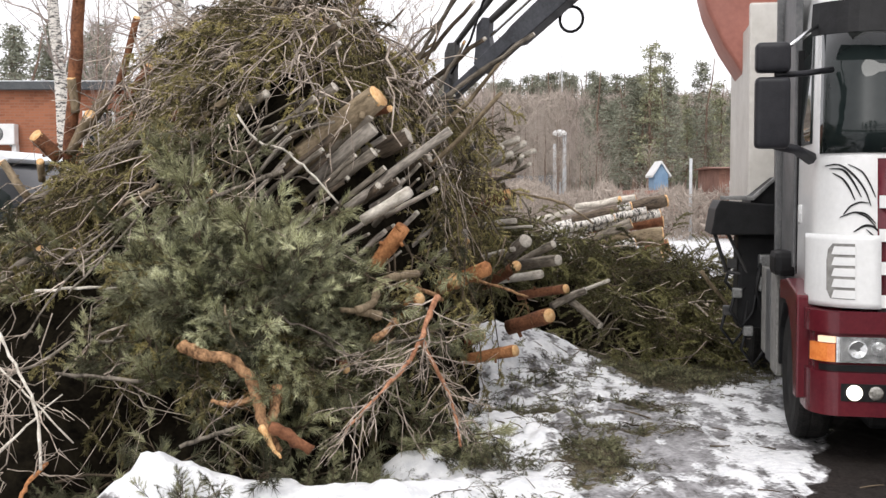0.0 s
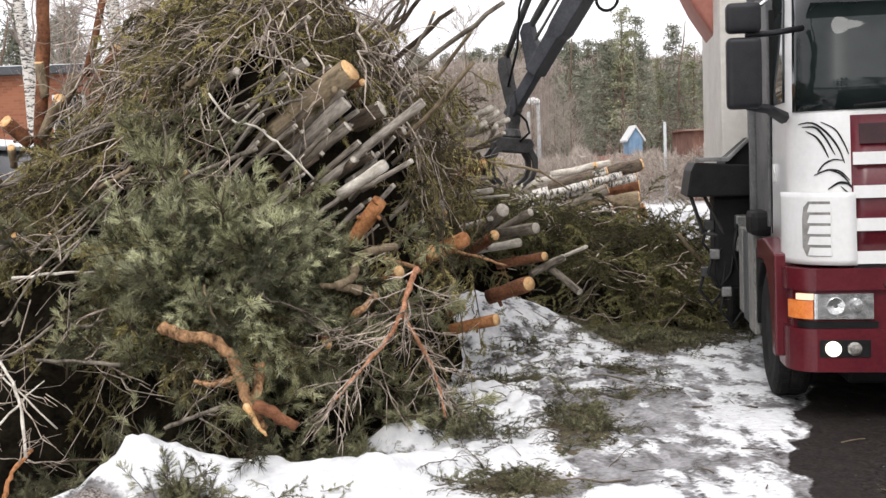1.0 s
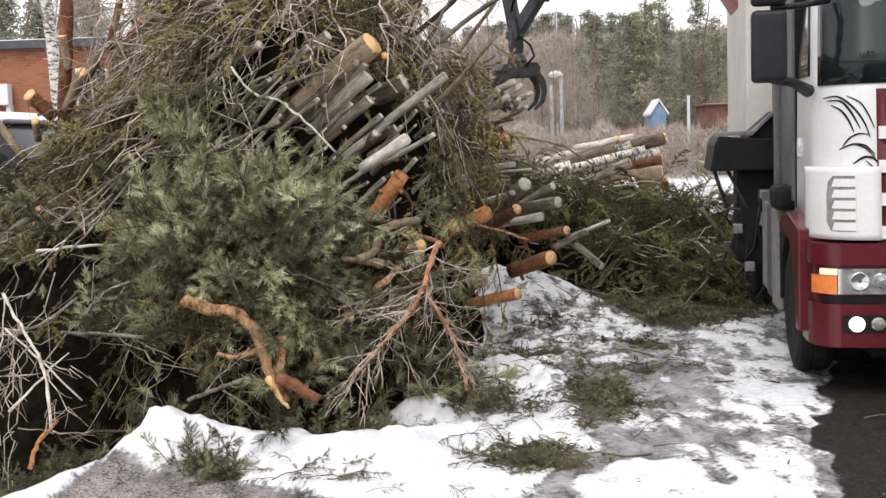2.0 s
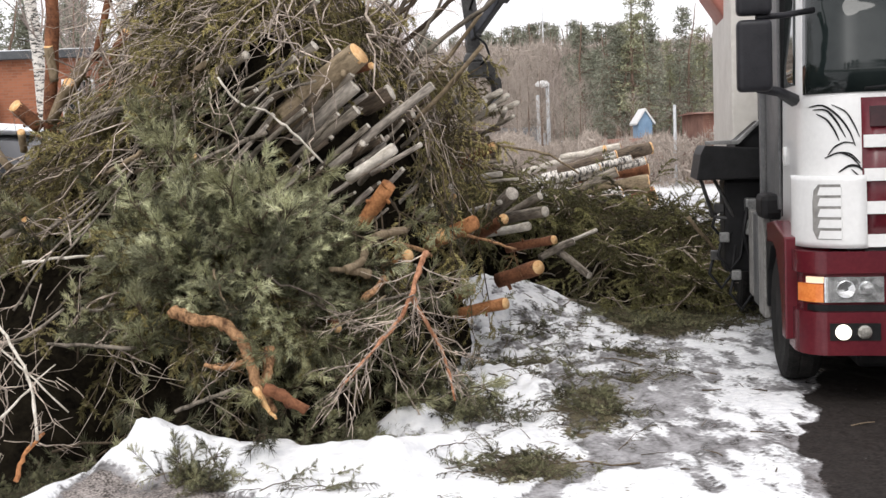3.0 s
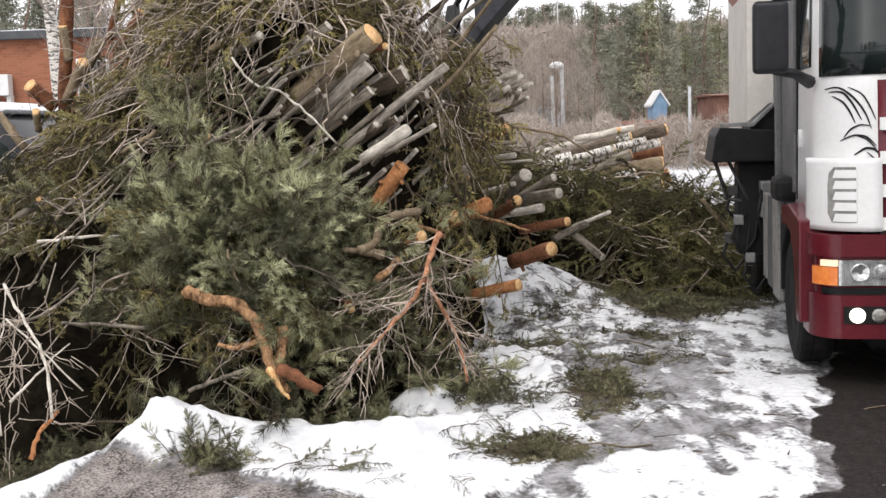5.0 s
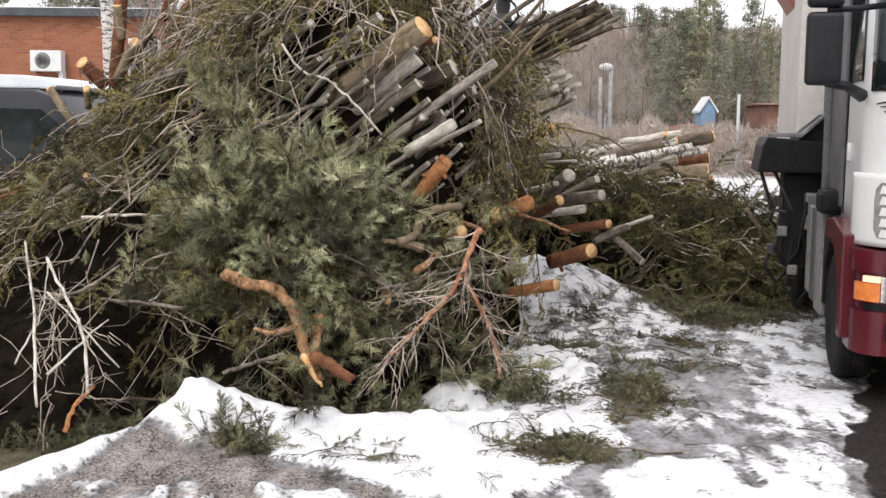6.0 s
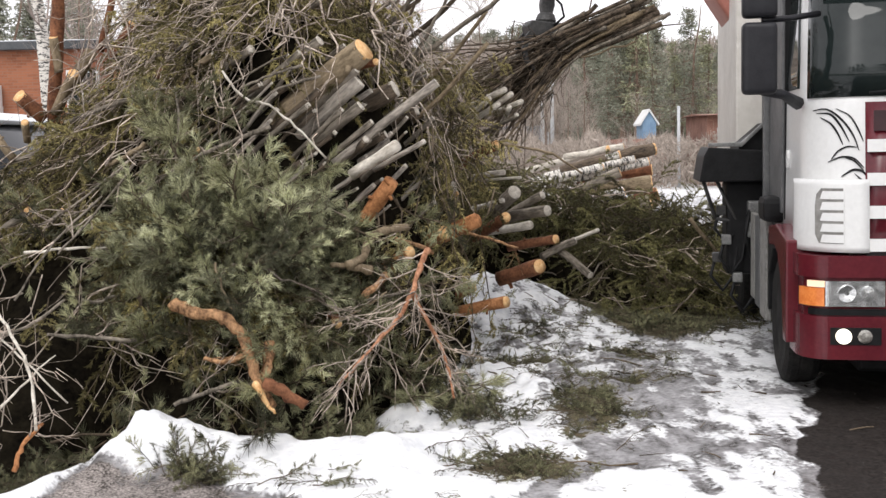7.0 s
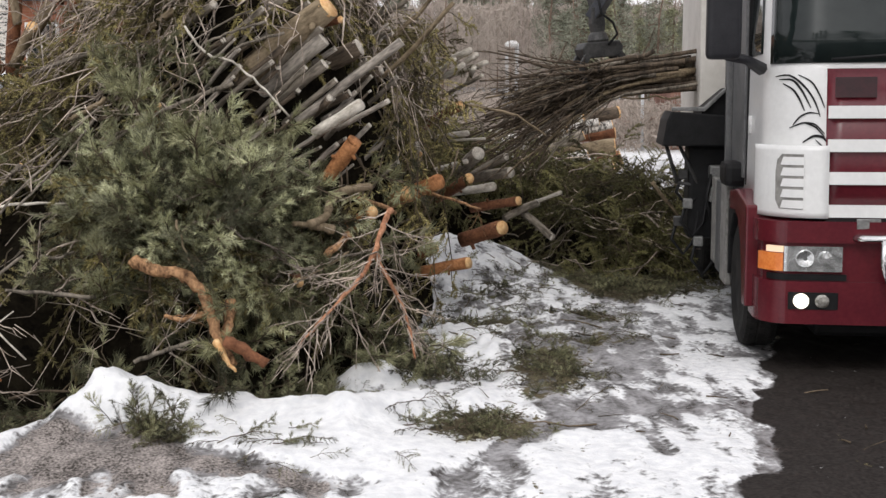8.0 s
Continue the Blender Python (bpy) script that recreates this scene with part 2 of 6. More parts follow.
def vnoise(x, y):
    """Smooth value noise of two coordinates, -1 to 1."""
    xi, yi = np.floor(x).astype(int), np.floor(y).astype(int)
    fx, fy = x - xi, y - yi
    fx, fy = fx * fx * (3 - 2 * fx), fy * fy * (3 - 2 * fy)

    def val(i, j):
        return _perm[(_perm[i % 512] + j) % 512] / 255.5 - 1
    lo = val(xi, yi) * (1 - fx) + val(xi + 1, yi) * fx
    hi = val(xi, yi + 1) * (1 - fx) + val(xi + 1, yi + 1) * fx
    return lo * (1 - fy) + hi * fy


def fbm(x, y, octaves=4):
    s, a, total = 0, 1.0, 0
    for o in range(octaves):
        s = s + a * vnoise(x * 2 ** o + 17.3 * o, y * 2 ** o + 5.1 * o)
        total, a = total + a, a * 0.55
    return s / total


# ---------------------------------------------------------------- ground


CREST_X = (-2.6, -2.2, -2.0, -1.85, -1.7, -1.4, -1.1, -0.75, -0.3, 0.0, 0.45, 0.7)
CREST_Y = (5.6, 6.2, 6.5, 6.72, 6.86, 6.92, 6.92, 6.88, 6.82, 7.12, 7.28, 7.36)
CREST_Z = (0.03, 0.06, 0.11, 0.23, 0.31, 0.22, 0.16, 0.13, 0.16, 0.14, 0.08, 0.0)


def mound(x, y, cx, cy, sx, sy, turn=0.0):
    """A soft bump over the plan, turned by some degrees."""
    c, s = math.cos(radians(turn)), math.sin(radians(turn))
    u, v = (x - cx) * c + (y - cy) * s, -(x - cx) * s + (y - cy) * c
    return np.exp(-((u / sx) ** 2 + (v / sy) ** 2))


def step(v, lo, hi):
    t = np.clip((v - lo) / (hi - lo), 0, 1)
    return t * t * (3 - 2 * t)


def ground_cover(x, y):
    """Where snow, grit, needle litter and asphalt lie: four fields over the plan, 0.5 at their edges."""
    x, y = np.asarray(x, float), np.asarray(y, float)
    crest = np.interp(x, CREST_X, CREST_Y) + 0.04 * vnoise(x * 4.3, x * 0 + 2)
    edge = 1.86 + (y - 5.9) * 0.34 + 0.16 * fbm(x * 1.7, y * 1.7) + 0.10 * vnoise(x * 6, y * 4)
    asphalt = step(x - edge, -0.12, 0.12) * (y < 30) * (x < 9)
    # the bank: from just behind its crest forward to the grit or the ice
    front = np.interp(x, (-2.6, -2.1, -1.95, -1.3, -1.1, -0.7, -0.35, 0.0, 0.35, 0.7), (5.3, 6.0, 6.58, 6.52, 6.20, 6.08, 5.85, 5.75, 5.95, 6.9)) + 0.12 * fbm(x * 3, y * 3)
    bank = step(y - front, -0.10, 0.10) * step(crest + 0.24 - y, -0.10, 0.10) * step(0.72 - x, -0.12, 0.12) * step(x + 3.0, 0, 0.4)
    wild = 0.42 * fbm(x * 2.1 + 3, y * 1.4) + 0.42 * vnoise(x * 7.5, y * 4.5) + 0.22 * vnoise(x * 16, y * 10)
    streak = 0.55 * fbm(x * 3.2 + 3, y * 1.1) + 0.45 * vnoise(x * 9, y * 3.2) + 0.25 * vnoise(x * 19, y * 8)
    yard = 0.40 + 0.9 * streak
    # lumpy snow at the foot of the pile, a long white tongue, two small lumps
    lumpy = np.clip(1.4 * mound(x, y, 0.95, 11.6, 0.80, 2.0, -10), 0, 1)
    yard = yard * (1 - lumpy) + lumpy * (0.64 + 1.75 * wild)
    yard = yard + 0.5 * mound(x, y, 0.45, 11.8, 0.35, 0.8)
    yard = yard + 1.1 * mound(x, y, 0.62, 8.55, 0.17, 0.85, 4) + 0.9 * mound(x, y, 0.47, 9.6, 0.26, 0.5)
    yard = yard + 1.2 * mound(x, y, -0.28, 7.95, 0.15, 0.13) + 1.2 * mound(x, y, -0.08, 7.92, 0.14, 0.16) + 0.8 * mound(x, y, 0.25, 7.75, 0.2, 0.08)
    # the white patch by the road, the grey band of ice that cuts it off, the white strip along the truck
    yard = yard + 0.62 * mound(x, y, 1.30, 6.05, 0.62, 0.55, 12) + 0.55 * mound(x, y, 2.15, 7.95, 0.30, 0.55, -20)
    yard = yard - 0.85 * mound(x, y, 1.0, 6.92, 1.0, 0.13, 43) - 0.55 * mound(x, y, 0.52, 6.15, 0.16, 0.45, -10) - 0.45 * mound(x, y, 2.1, 7.2, 0.7, 0.10, 0)
    yard = yard + 0.30 * mound(x, y, 2.75, 10.8, 0.40, 2.4, -12) - 0.35 * mound(x, y, 1.75, 8.7, 0.30, 0.9, -10)
    snow = np.where(asphalt > 0.5, np.minimum(yard - 0.85, 0.3), yard)
    snow = np.maximum(snow, bank * (1.0 + 0.25 * wild))
    grit = step(front - y, -0.06, 0.16) * step(x + 2.9, 0, 0.5) * step(-0.28 - x, -0.22, 0.22) * step(y - 5.62 + 0.5 * wild, -0.2, 0.2) * (0.80 + 0.40 * wild)
    snow = snow * (1 - np.clip(grit, 0, 1)) + 0.30 * (y < 5.8) * (x < 0.3)
    litter = 0.95 * mound(x, y, 0.46, 6.80, 0.36, 0.27, 35) + 0.90 * mound(x, y, 1.08, 8.35, 0.26, 0.80, -12) + 0.62 * mound(x, y, 1.55, 9.35, 0.42, 0.22, 10)
    litter = litter + 0.62 * mound(x, y, 0.82, 10.0, 0.26, 0.34) + 0.60 * mound(x, y, 1.76, 10.35, 0.30, 0.28) + 0.75 * mound(x, y, 0.05, 8.45, 0.45, 0.30, 25)
    litter = litter + 1.25 * step(y - np.interp(x, (0.9, 1.35, 1.7, 2.0, 2.3, 2.9, 3.6), (14.0, 13.2, 12.3, 11.4, 11.2, 12.2, 13.6)), -0.5, 0.6) * (y < 18) * (x > 0.9) * (x < 3.9)
    # needles under the pile; their dark colour doubles as the hollow's shade
    litter = litter + 1.2 * step(y - crest - 0.35, -0.1, 0.3) * step(-0.35 - x, -0.15, 0.3) * (y < 16) * (x > -7)
    litter = litter + (0.30 * wild + 0.16 * streak) * (1 - 0.8 * bank)
    far = np.clip((np.hypot(x, y) - 22) / 20, 0, 1)
    snow = snow * (1 - far) + far * (0.75 + 0.5 * fbm(x * 0.06, y * 0.06))
    return snow, np.clip(grit, 0, 2), litter * (1 - far), asphalt


def ground_height(x, y):
    x, y = np.asarray(x, float), np.asarray(y, float)
    crest = np.interp(x, CREST_X, CREST_Y) + 0.04 * vnoise(x * 4.3, x * 0 + 2)
    tall = np.interp(x, CREST_X, CREST_Z) * (x > -3)
    h = tall * np.exp(-((y - crest) / np.where(y < crest, 0.32, 0.26)) ** 2) * (1 + 0.20 * vnoise(x * 3.1, y * 2.2) + 0.20 * vnoise(x * 9, y * 7) + 0.08 * vnoise(x * 19, y * 15))
    h += 0.11 * mound(x, y, -1.45, 6.05, 0.85, 0.55) + 0.05 * mound(x, y, -0.35, 6.35, 0.7, 0.35)
    lumps = mound(x, y, 0.75, 10.2, 1.0, 2.8)
    h += lumps * (0.09 * fbm(x * 2.2, y * 1.6) + 0.085 * vnoise(x * 6, y * 4.2) + 0.03 * vnoise(x * 14, y * 9) + 0.03)
    h += 0.44 * mound(x, y, 0.50, 12.9, 1.05, 1.25) + 0.10 * mound(x, y, -0.28, 7.95, 0.13, 0.12) + 0.12 * mound(x, y, -0.08, 7.92, 0.12, 0.14)
    lane = 1 / (1 + np.exp(-(x - 0.8) * 3))
    h += 0.014 * fbm(x * 3.1, y * 1.5) * (0.4 + lane) + 0.006 * vnoise(x * 11, y * 6)
    snow, grit, litter, asphalt = ground_cover(x, y)
    h += 0.038 * step(snow, 0.38, 0.78) * (1 - np.clip(litter, 0, 1)) * (1 - 0.7 * lane) + 0.018 * grit * vnoise(x * 15, y * 15)
    return h * np.clip((60 - np.hypot(x, y)) / 30, 0, 1)


def build_ground():
    xs = np.concatenate([[-900, -400, -150, -70, -35, -20], np.arange(-12, -3, 0.3), np.arange(-3, 4, 0.03), np.arange(4, 14, 0.4), [20, 35, 70, 150, 400, 900]])
    ys = np.concatenate([[-300, -100, -40, -15, -6, -2, 1, 2.5, 3.5, 4.3], np.arange(5, 13, 0.03), np.arange(13, 24, 0.2), [26, 29, 33, 40, 50, 70, 100, 160, 300, 700, 1500]])
    X, Y = np.meshgrid(xs, ys)
    Z = ground_height(X, Y)
    nx, ny = len(xs), len(ys)
    idx = np.arange(nx * ny).reshape(ny, nx)
    a, b, c, d = idx[:-1, :-1].ravel(), idx[:-1, 1:].ravel(), idx[1:, 1:].ravel(), idx[1:, :-1].ravel()
    h = Heap()
    h.add(np.stack([X.ravel(), Y.ravel(), Z.ravel()], 1), np.concatenate([np.stack([a, b, c], 1), np.stack([a, c, d], 1)]))
    me = h.mesh("ground")
    for name, val in zip(("snow", "grit", "litter", "asphalt"), ground_cover(X, Y)):
        at = me.attributes.new(name, "FLOAT", "POINT")
        at.data.foreach_set("value", np.clip(val, -1, 2).ravel().astype(np.float32))
    m = bpy.data.materials.new("snowy_ground")
    m.use_nodes = True
    n, l = m.node_tree.nodes, m.node_tree.links
    b = n["Principled BSDF"]
    tc = n.new("ShaderNodeTexCoord")

    def tex(scale, detail=6, stretch=(1, 1, 1)):
        mp, t = n.new("ShaderNodeMapping"), n.new("ShaderNodeTexNoise")
        mp.inputs["Scale"].default_value = stretch
        t.inputs["Scale"].default_value, t.inputs["Detail"].default_value = scale, detail
        l.new(tc.outputs["Object"], mp.inputs["Vector"]), l.new(mp.outputs["Vector"], t.inputs["Vector"])
        return t.outputs["Fac"]

    def ramp(src, p0, p1, c0=(0, 0, 0), c1=(1, 1, 1)):
        r = n.new("ShaderNodeValToRGB")
        r.color_ramp.elements[0].position, r.color_ramp.elements[0].color = p0, (*c0, 1)
        r.color_ramp.elements[1].position, r.color_ramp.elements[1].color = p1, (*c1, 1)
        l.new(src, r.inputs["Fac"])
        return r.outputs["Color"]

    def mix(f, a, b2):
        x = n.new("ShaderNodeMix")
        x.data_type = "RGBA"
        l.new(f, x.inputs["Factor"]), l.new(a, x.inputs["A"]), l.new(b2, x.inputs["B"])
        return x.outputs["Result"]

    def attr(name):
        a = n.new("ShaderNodeAttribute")
        a.attribute_name = name
        return a.outputs["Fac"]

    def math2(op, a, b2):
        x = n.new("ShaderNodeMath")
        x.operation = op
        for s, v in zip(x.inputs, (a, b2)):
            if isinstance(v, float):
                s.default_value = v
            else:
                l.new(v, s)
        return x.outputs[0]
    fine, mid = tex(26, 6), tex(7, 7, (1, 0.6, 1))
    wob = math2("SUBTRACT", math2("ADD", math2("MULTIPLY", fine, 1.0), math2("MULTIPLY", mid, 1.0)), 1.0)
    smask = ramp(math2("ADD", attr("snow"), math2("MULTIPLY", wob, 1.25)), 0.36, 0.66)
    lmask = ramp(math2("ADD", attr("litter"), math2("MULTIPLY", wob, 1.3)), 0.44, 0.56)
    gmask = ramp(math2("ADD", attr("grit"), math2("MULTIPLY", wob, 1.2)), 0.38, 0.62)
    amask = ramp(math2("ADD", attr("asphalt"), math2("MULTIPLY", wob, 0.5)), 0.45, 0.6)
    ice = ramp(math2("ADD", math2("MULTIPLY", fine, 0.4), math2("MULTIPLY", mid, 0.6)), 0.38, 0.60, (0.050, 0.044, 0.040), (0.42, 0.41, 0.42))
    asph = ramp(tex(45, 6), 0.35, 0.65, (0.010, 0.008, 0.007), (0.036, 0.030, 0.027))
    snowc = ramp(tex(14, 6), 0.30, 0.60, (0.70, 0.71, 0.73), (0.87, 0.875, 0.88))
    litc = ramp(math2("ADD", math2("MULTIPLY", tex(90, 5), 0.6), math2("MULTIPLY", mid, 0.4)), 0.38, 0.62, (0.022, 0.018, 0.010), (0.165, 0.138, 0.074))
    gritc = ramp(math2("ADD", math2("MULTIPLY", tex(70, 6), 0.6), math2("MULTIPLY", mid, 0.4)), 0.40, 0.62, (0.032, 0.025, 0.020), (0.40, 0.355, 0.33))
    col = mix(lmask, mix(gmask, mix(smask, mix(amask, ice, asph), snowc), gritc), litc)
    l.new(col, b.inputs["Base Color"])
    bed = mix(amask, ramp(mid, 0.3, 0.7, (0.22,) * 3, (0.6,) * 3), ramp(mid, 0.35, 0.65, (0.55,) * 3, (0.85,) * 3))
    rgh = mix(lmask, mix(gmask, mix(smask, bed, ramp(mid, 0, 1, (0.6,) * 3, (0.7,) * 3)), ramp(mid, 0, 1, (0.8,) * 3, (0.95,) * 3)), ramp(mid, 0, 1, (0.9,) * 3, (0.95,) * 3))
    l.new(rgh, b.inputs["Roughness"])
    l.new(ramp(amask, 0, 1, (0.5,) * 3, (0.14,) * 3), b.inputs["Specular IOR Level"])
    bp = n.new("ShaderNodeBump")
    bp.inputs["Strength"].default_value, bp.inputs["Distance"].default_value = 0.5, 0.025
    rough_bed = math2("MULTIPLY", fine, math2("SUBTRACT", 1.0, math2("MULTIPLY", amask, 0.85)))
    l.new(math2("ADD", math2("MULTIPLY", smask, 0.9), rough_bed), bp.inputs["Height"])
    l.new(bp.outputs["Normal"], b.inputs["Normal"])
    ob = part("ground", me, m)
    smooth(ob)
    tagged(ob, "patchy snow, ice, wet asphalt and fallen needles", "ground", kind="structure")


build_ground()

# ---------------------------------------------------------------- the brush pile
RIDGE_X = (-7.5, -5.6, -4.6, -3.9, -3.3, -2.9, -2.45, -2.1, -1.75, -1.2, -0.85, -0.5, -0.1, 0.13, 0.28, 0.41, 0.60)
RIDGE_Z = (0.2, 0.6, 1.0, 1.35, 1.68, 2.12, 2.62, 3.12, 3.60, 3.75, 3.38, 2.90, 2.62, 2.42, 1.85, 0.90, 0.05)


def foot_y(x):
    return np.interp(x, (-7, -2.5, -2.05, -1.2, -0.5, 0.1, 0.5, 0.9), (6.2, 6.35, 7.15, 7.25, 7.7, 8.9, 10.2, 11.2))


def pile_z(x, y):
    """Height of the brush pile over the plan."""
    x, y = np.asarray(x, float), np.asarray(y, float)
    top, y0 = np.interp(x, RIDGE_X, RIDGE_Z), foot_y(x)
    yr = 11.0 + 0.5 * np.clip(x, 0, 1)
    s = np.clip((y - y0) / (yr - y0), 0, 1)
    back = np.clip((15.0 - y) / (15.0 - yr), 0, 1)
    z = top * np.where(y < yr, 1 - (1 - s) ** 1.55, back ** 0.8)
    z = z + 0.80 * np.exp(-((x + 0.65) / 0.70) ** 2 - ((y - 9.35) / 0.55) ** 2)
    return z * (1 + 0.06 * fbm(x * 1.1, y * 1.1)) + 0.10 * fbm(x * 1.9, y * 1.9) * np.clip(z, 0, 1)


HEAP_X = (-0.6, 0.3, 1.0, 1.8, 2.6, 3.1, 3.5, 3.9)
HEAP_Z = (1.8, 1.78, 1.44, 1.22, 1.04, 0.90, 0.70, 0.20)


def heap_z(x, y):
    """Height of the lower heap of spruce boughs between the pile and the truck."""
    x, y = np.asarray(x, float), np.asarray(y, float)
    top = np.interp(x, HEAP_X, HEAP_Z)
    y0 = np.interp(x, (0.3, 1.0, 1.5, 1.9, 3.0, 3.6), (12.6, 14.0, 13.8, 12.6, 12.4, 13.3))
    s = np.clip((y - y0) / (15.0 - y0), 0, 1)
    back = np.clip((17.8 - y) / 2.8, 0, 1)
    z = top * np.where(y < 15.0, 1 - (1 - s) ** 1.4, back)
    return z * (1 + 0.10 * fbm(x * 1.3, y * 1.3)) + 0.12 * fbm(x * 2.1, y * 2.1) * np.clip(z * 2, 0, 1)


def slope_of(zf, x, y):
    e = 0.12
    gx, gy = (zf(x + e, y) - zf(x - e, y)) / (2 * e), (zf(x, y + e) - zf(x, y - e)) / (2 * e)
    return unit(np.stack([-gx, -gy, np.ones_like(gx)], -1))


# a dark sheet below the foliage, in place of shaded depth
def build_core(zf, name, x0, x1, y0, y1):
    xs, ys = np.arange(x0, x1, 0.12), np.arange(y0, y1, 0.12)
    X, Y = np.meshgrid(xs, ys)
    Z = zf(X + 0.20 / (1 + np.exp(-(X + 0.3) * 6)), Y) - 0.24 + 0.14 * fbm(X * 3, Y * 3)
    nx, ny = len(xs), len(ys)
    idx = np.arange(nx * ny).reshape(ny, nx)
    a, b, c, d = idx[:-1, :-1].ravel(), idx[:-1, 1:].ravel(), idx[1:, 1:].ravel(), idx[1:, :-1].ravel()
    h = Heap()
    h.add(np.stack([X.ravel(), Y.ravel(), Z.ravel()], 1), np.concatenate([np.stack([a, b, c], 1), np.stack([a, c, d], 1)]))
    tagged(part(name, h.mesh(name), M_CORE_SHADE), "near-black sheet standing for the shaded inside of a heap of branches", "brush pile", kind="stuff")


build_core(pile_z, "brush_core_shade", -7.5, 1.0, 6.2, 15.1)
build_core(heap_z, "heap_core_shade", -0.6, 4.0, 11.6, 17.9)


def needle_brush(h, p, d, length, count, needle, width, spread):
    """Needles all round a shoot that starts at p and runs along d."""
    a, b = side_axes(d)
    t = rng.uniform(0, 1, count)
    ang = rng.uniform(0, 2 * math.pi, count)
    out = np.cos(ang)[:, None] * a + np.sin(ang)[:, None] * b
    way = unit(d + spread * out + rng.normal(0, 0.12, (count, 3)))
    root = p + np.outer(t * length, d)
    tip = root + way * (needle * rng.uniform(0.7, 1.15, count))[:, None]
    side = unit(np.cross(way, rng.normal(0, 1, (count, 3)))) * width
    v = np.stack([root - side, root + side, tip], 1).reshape(-1, 3)
    h.add(v, np.arange(count * 3).reshape(-1, 3))


def pine_sprig(size, shoots, per):
    """A pine branch end: a crooked stem with brushes of long needles. Returns needles and stem, lying along +x."""
    nd, st = Heap(), Heap()
    stem = wander((-0.25 * size, 0, 0), (size, 0, 0.06 * size), 6, 0.25)
    st.add(*tube(stem, np.linspace(0.009, 0.003, 6), 4))
    for k in range(shoots):
        t = rng.uniform(0.15, 1)
        i = t * 5
        p = stem[int(i)] + (stem[min(int(i) + 1, 5)] - stem[int(i)]) * (i % 1)
        d = unit(np.array([0.75, 0, 0.12]) + rng.normal(0, 0.55, 3))
        q = p + d * size * 0.28 * rng.uniform(0.6, 1.2)
        st.add(*tube(np.stack([p, q]), (0.0035, 0.002), 3, cap=False))
        needle_brush(nd, p + (q - p) * 0.35, unit(q - p), np.linalg.norm(q - p) * 0.8, per, 0.068, 0.0026, 0.7)
    return nd, st


def spruce_bough(size, per, droop, wide=0.0042):
    """A flat drooping spruce bough with side twigs and short needles, along +x."""
    nd, st = Heap(), Heap()
    stem = wander((-0.3 * size, 0, 0), (size, 0, -droop * size * 0.5), 7, 0.2, -0.06 * size)
    st.add(*tube(stem, np.linspace(0.007, 0.002, 7), 4))
    for k in range(int(13 * size + 6)):
        t = rng.uniform(0.2, 1.0)
        i = t * 5.99
        p = stem[int(i)] + (stem[int(i) + 1] - stem[int(i)]) * (i % 1)
        s = 1 if k % 2 else -1
        ln = size * 0.42 * (1.15 - t) + 0.08
        d = unit(np.array([0.7, 0.75 * s, -0.25 - droop * rng.uniform(0.2, 1.3)]) + rng.normal(0, 0.2, 3))
        q = p + d * ln
        mid = (p + q) / 2 + (0, 0, 0.03)
        st.add(*tube(np.stack([p, mid, q]), (0.0026, 0.002, 0.0014), 3, cap=False))
        needle_brush(nd, p, unit(mid - p), ln / 2, per, 0.034, wide, 0.9)
        needle_brush(nd, mid, unit(q - mid), ln / 2, per, 0.034, wide, 0.9)
    return nd, st


def joined(h):
    return np.concatenate(h.v), np.concatenate(h.f)


PINE = [tuple(joined(x) for x in pine_sprig(s, 15, 46)) for s in (0.42, 0.5, 0.58, 0.46)]
SPRUCE = [tuple(joined(x) for x in spruce_bough(s, 26, dr)) for s, dr in ((0.6, 0.5), (0.75, 0.8), (0.55, 0.3), (0.85, 0.6))]
SPRIGS = [tuple(joined(x) for x in spruce_bough(s, 9, dr, 0.0036)) for s, dr in ((0.6, 0.3), (0.5, 0.2))]


def turned(v, place, along, up, scale):
    """Vertices of a sprig set at a place, along a way, its flat side towards up."""
    x = unit(along)
    y = unit(np.cross(up, x))
    z = np.cross(x, y)
    return np.asarray(v) * scale @ np.stack([x, y, z]) + place


def strew(kinds, places, ways, normals, nd, st, lo=0.8, hi=1.25, tone=1.0):
    for p, w, nrm in zip(places, ways, normals):
        (nv, nf), (sv, sf) = kinds[rng.integers(len(kinds))]
        s = rng.uniform(lo, hi)
        up = unit(nrm + rng.normal(0, 0.35, 3))
        nd.add(turned(nv, p, w, up, s), nf, tone * rng.uniform(0.24, 1.2) ** 1.4 * 1.5)
        st.add(turned(sv, p, w, up, s), sf)


def log_zone(x, z):
    """The part of the slope where stacked logs lie bare."""
    return (x > -1.38) & (x < -0.16) & (z > 1.60) & (z < np.minimum(2.85, 2.25 + (x + 1.34) * 0.8)) & (rng.uniform(0, 1, x.shape) < 0.93)


def clumped(x, z):
    """Foliage lies in clumps, with dark gaps between."""
    open_foot = (x < -1.2) & (z < np.where(x < -1.75, 0.9, 0.65)) & (z > 0.08) & (rng.uniform(0, 1, x.shape) < 0.92)
    open_foot |= (x > -0.30) & (z > 0.25) & (z < 1.45) & (rng.uniform(0, 1, x.shape) < 0.80)
    return ((fbm(x * 1.9 + 5, z * 1.7) > np.where((x < -1.8) & (z < 2.1), 0.10, -0.05)) | (rng.uniform(0, 1, x.shape) < 0.07)) & ~open_foot


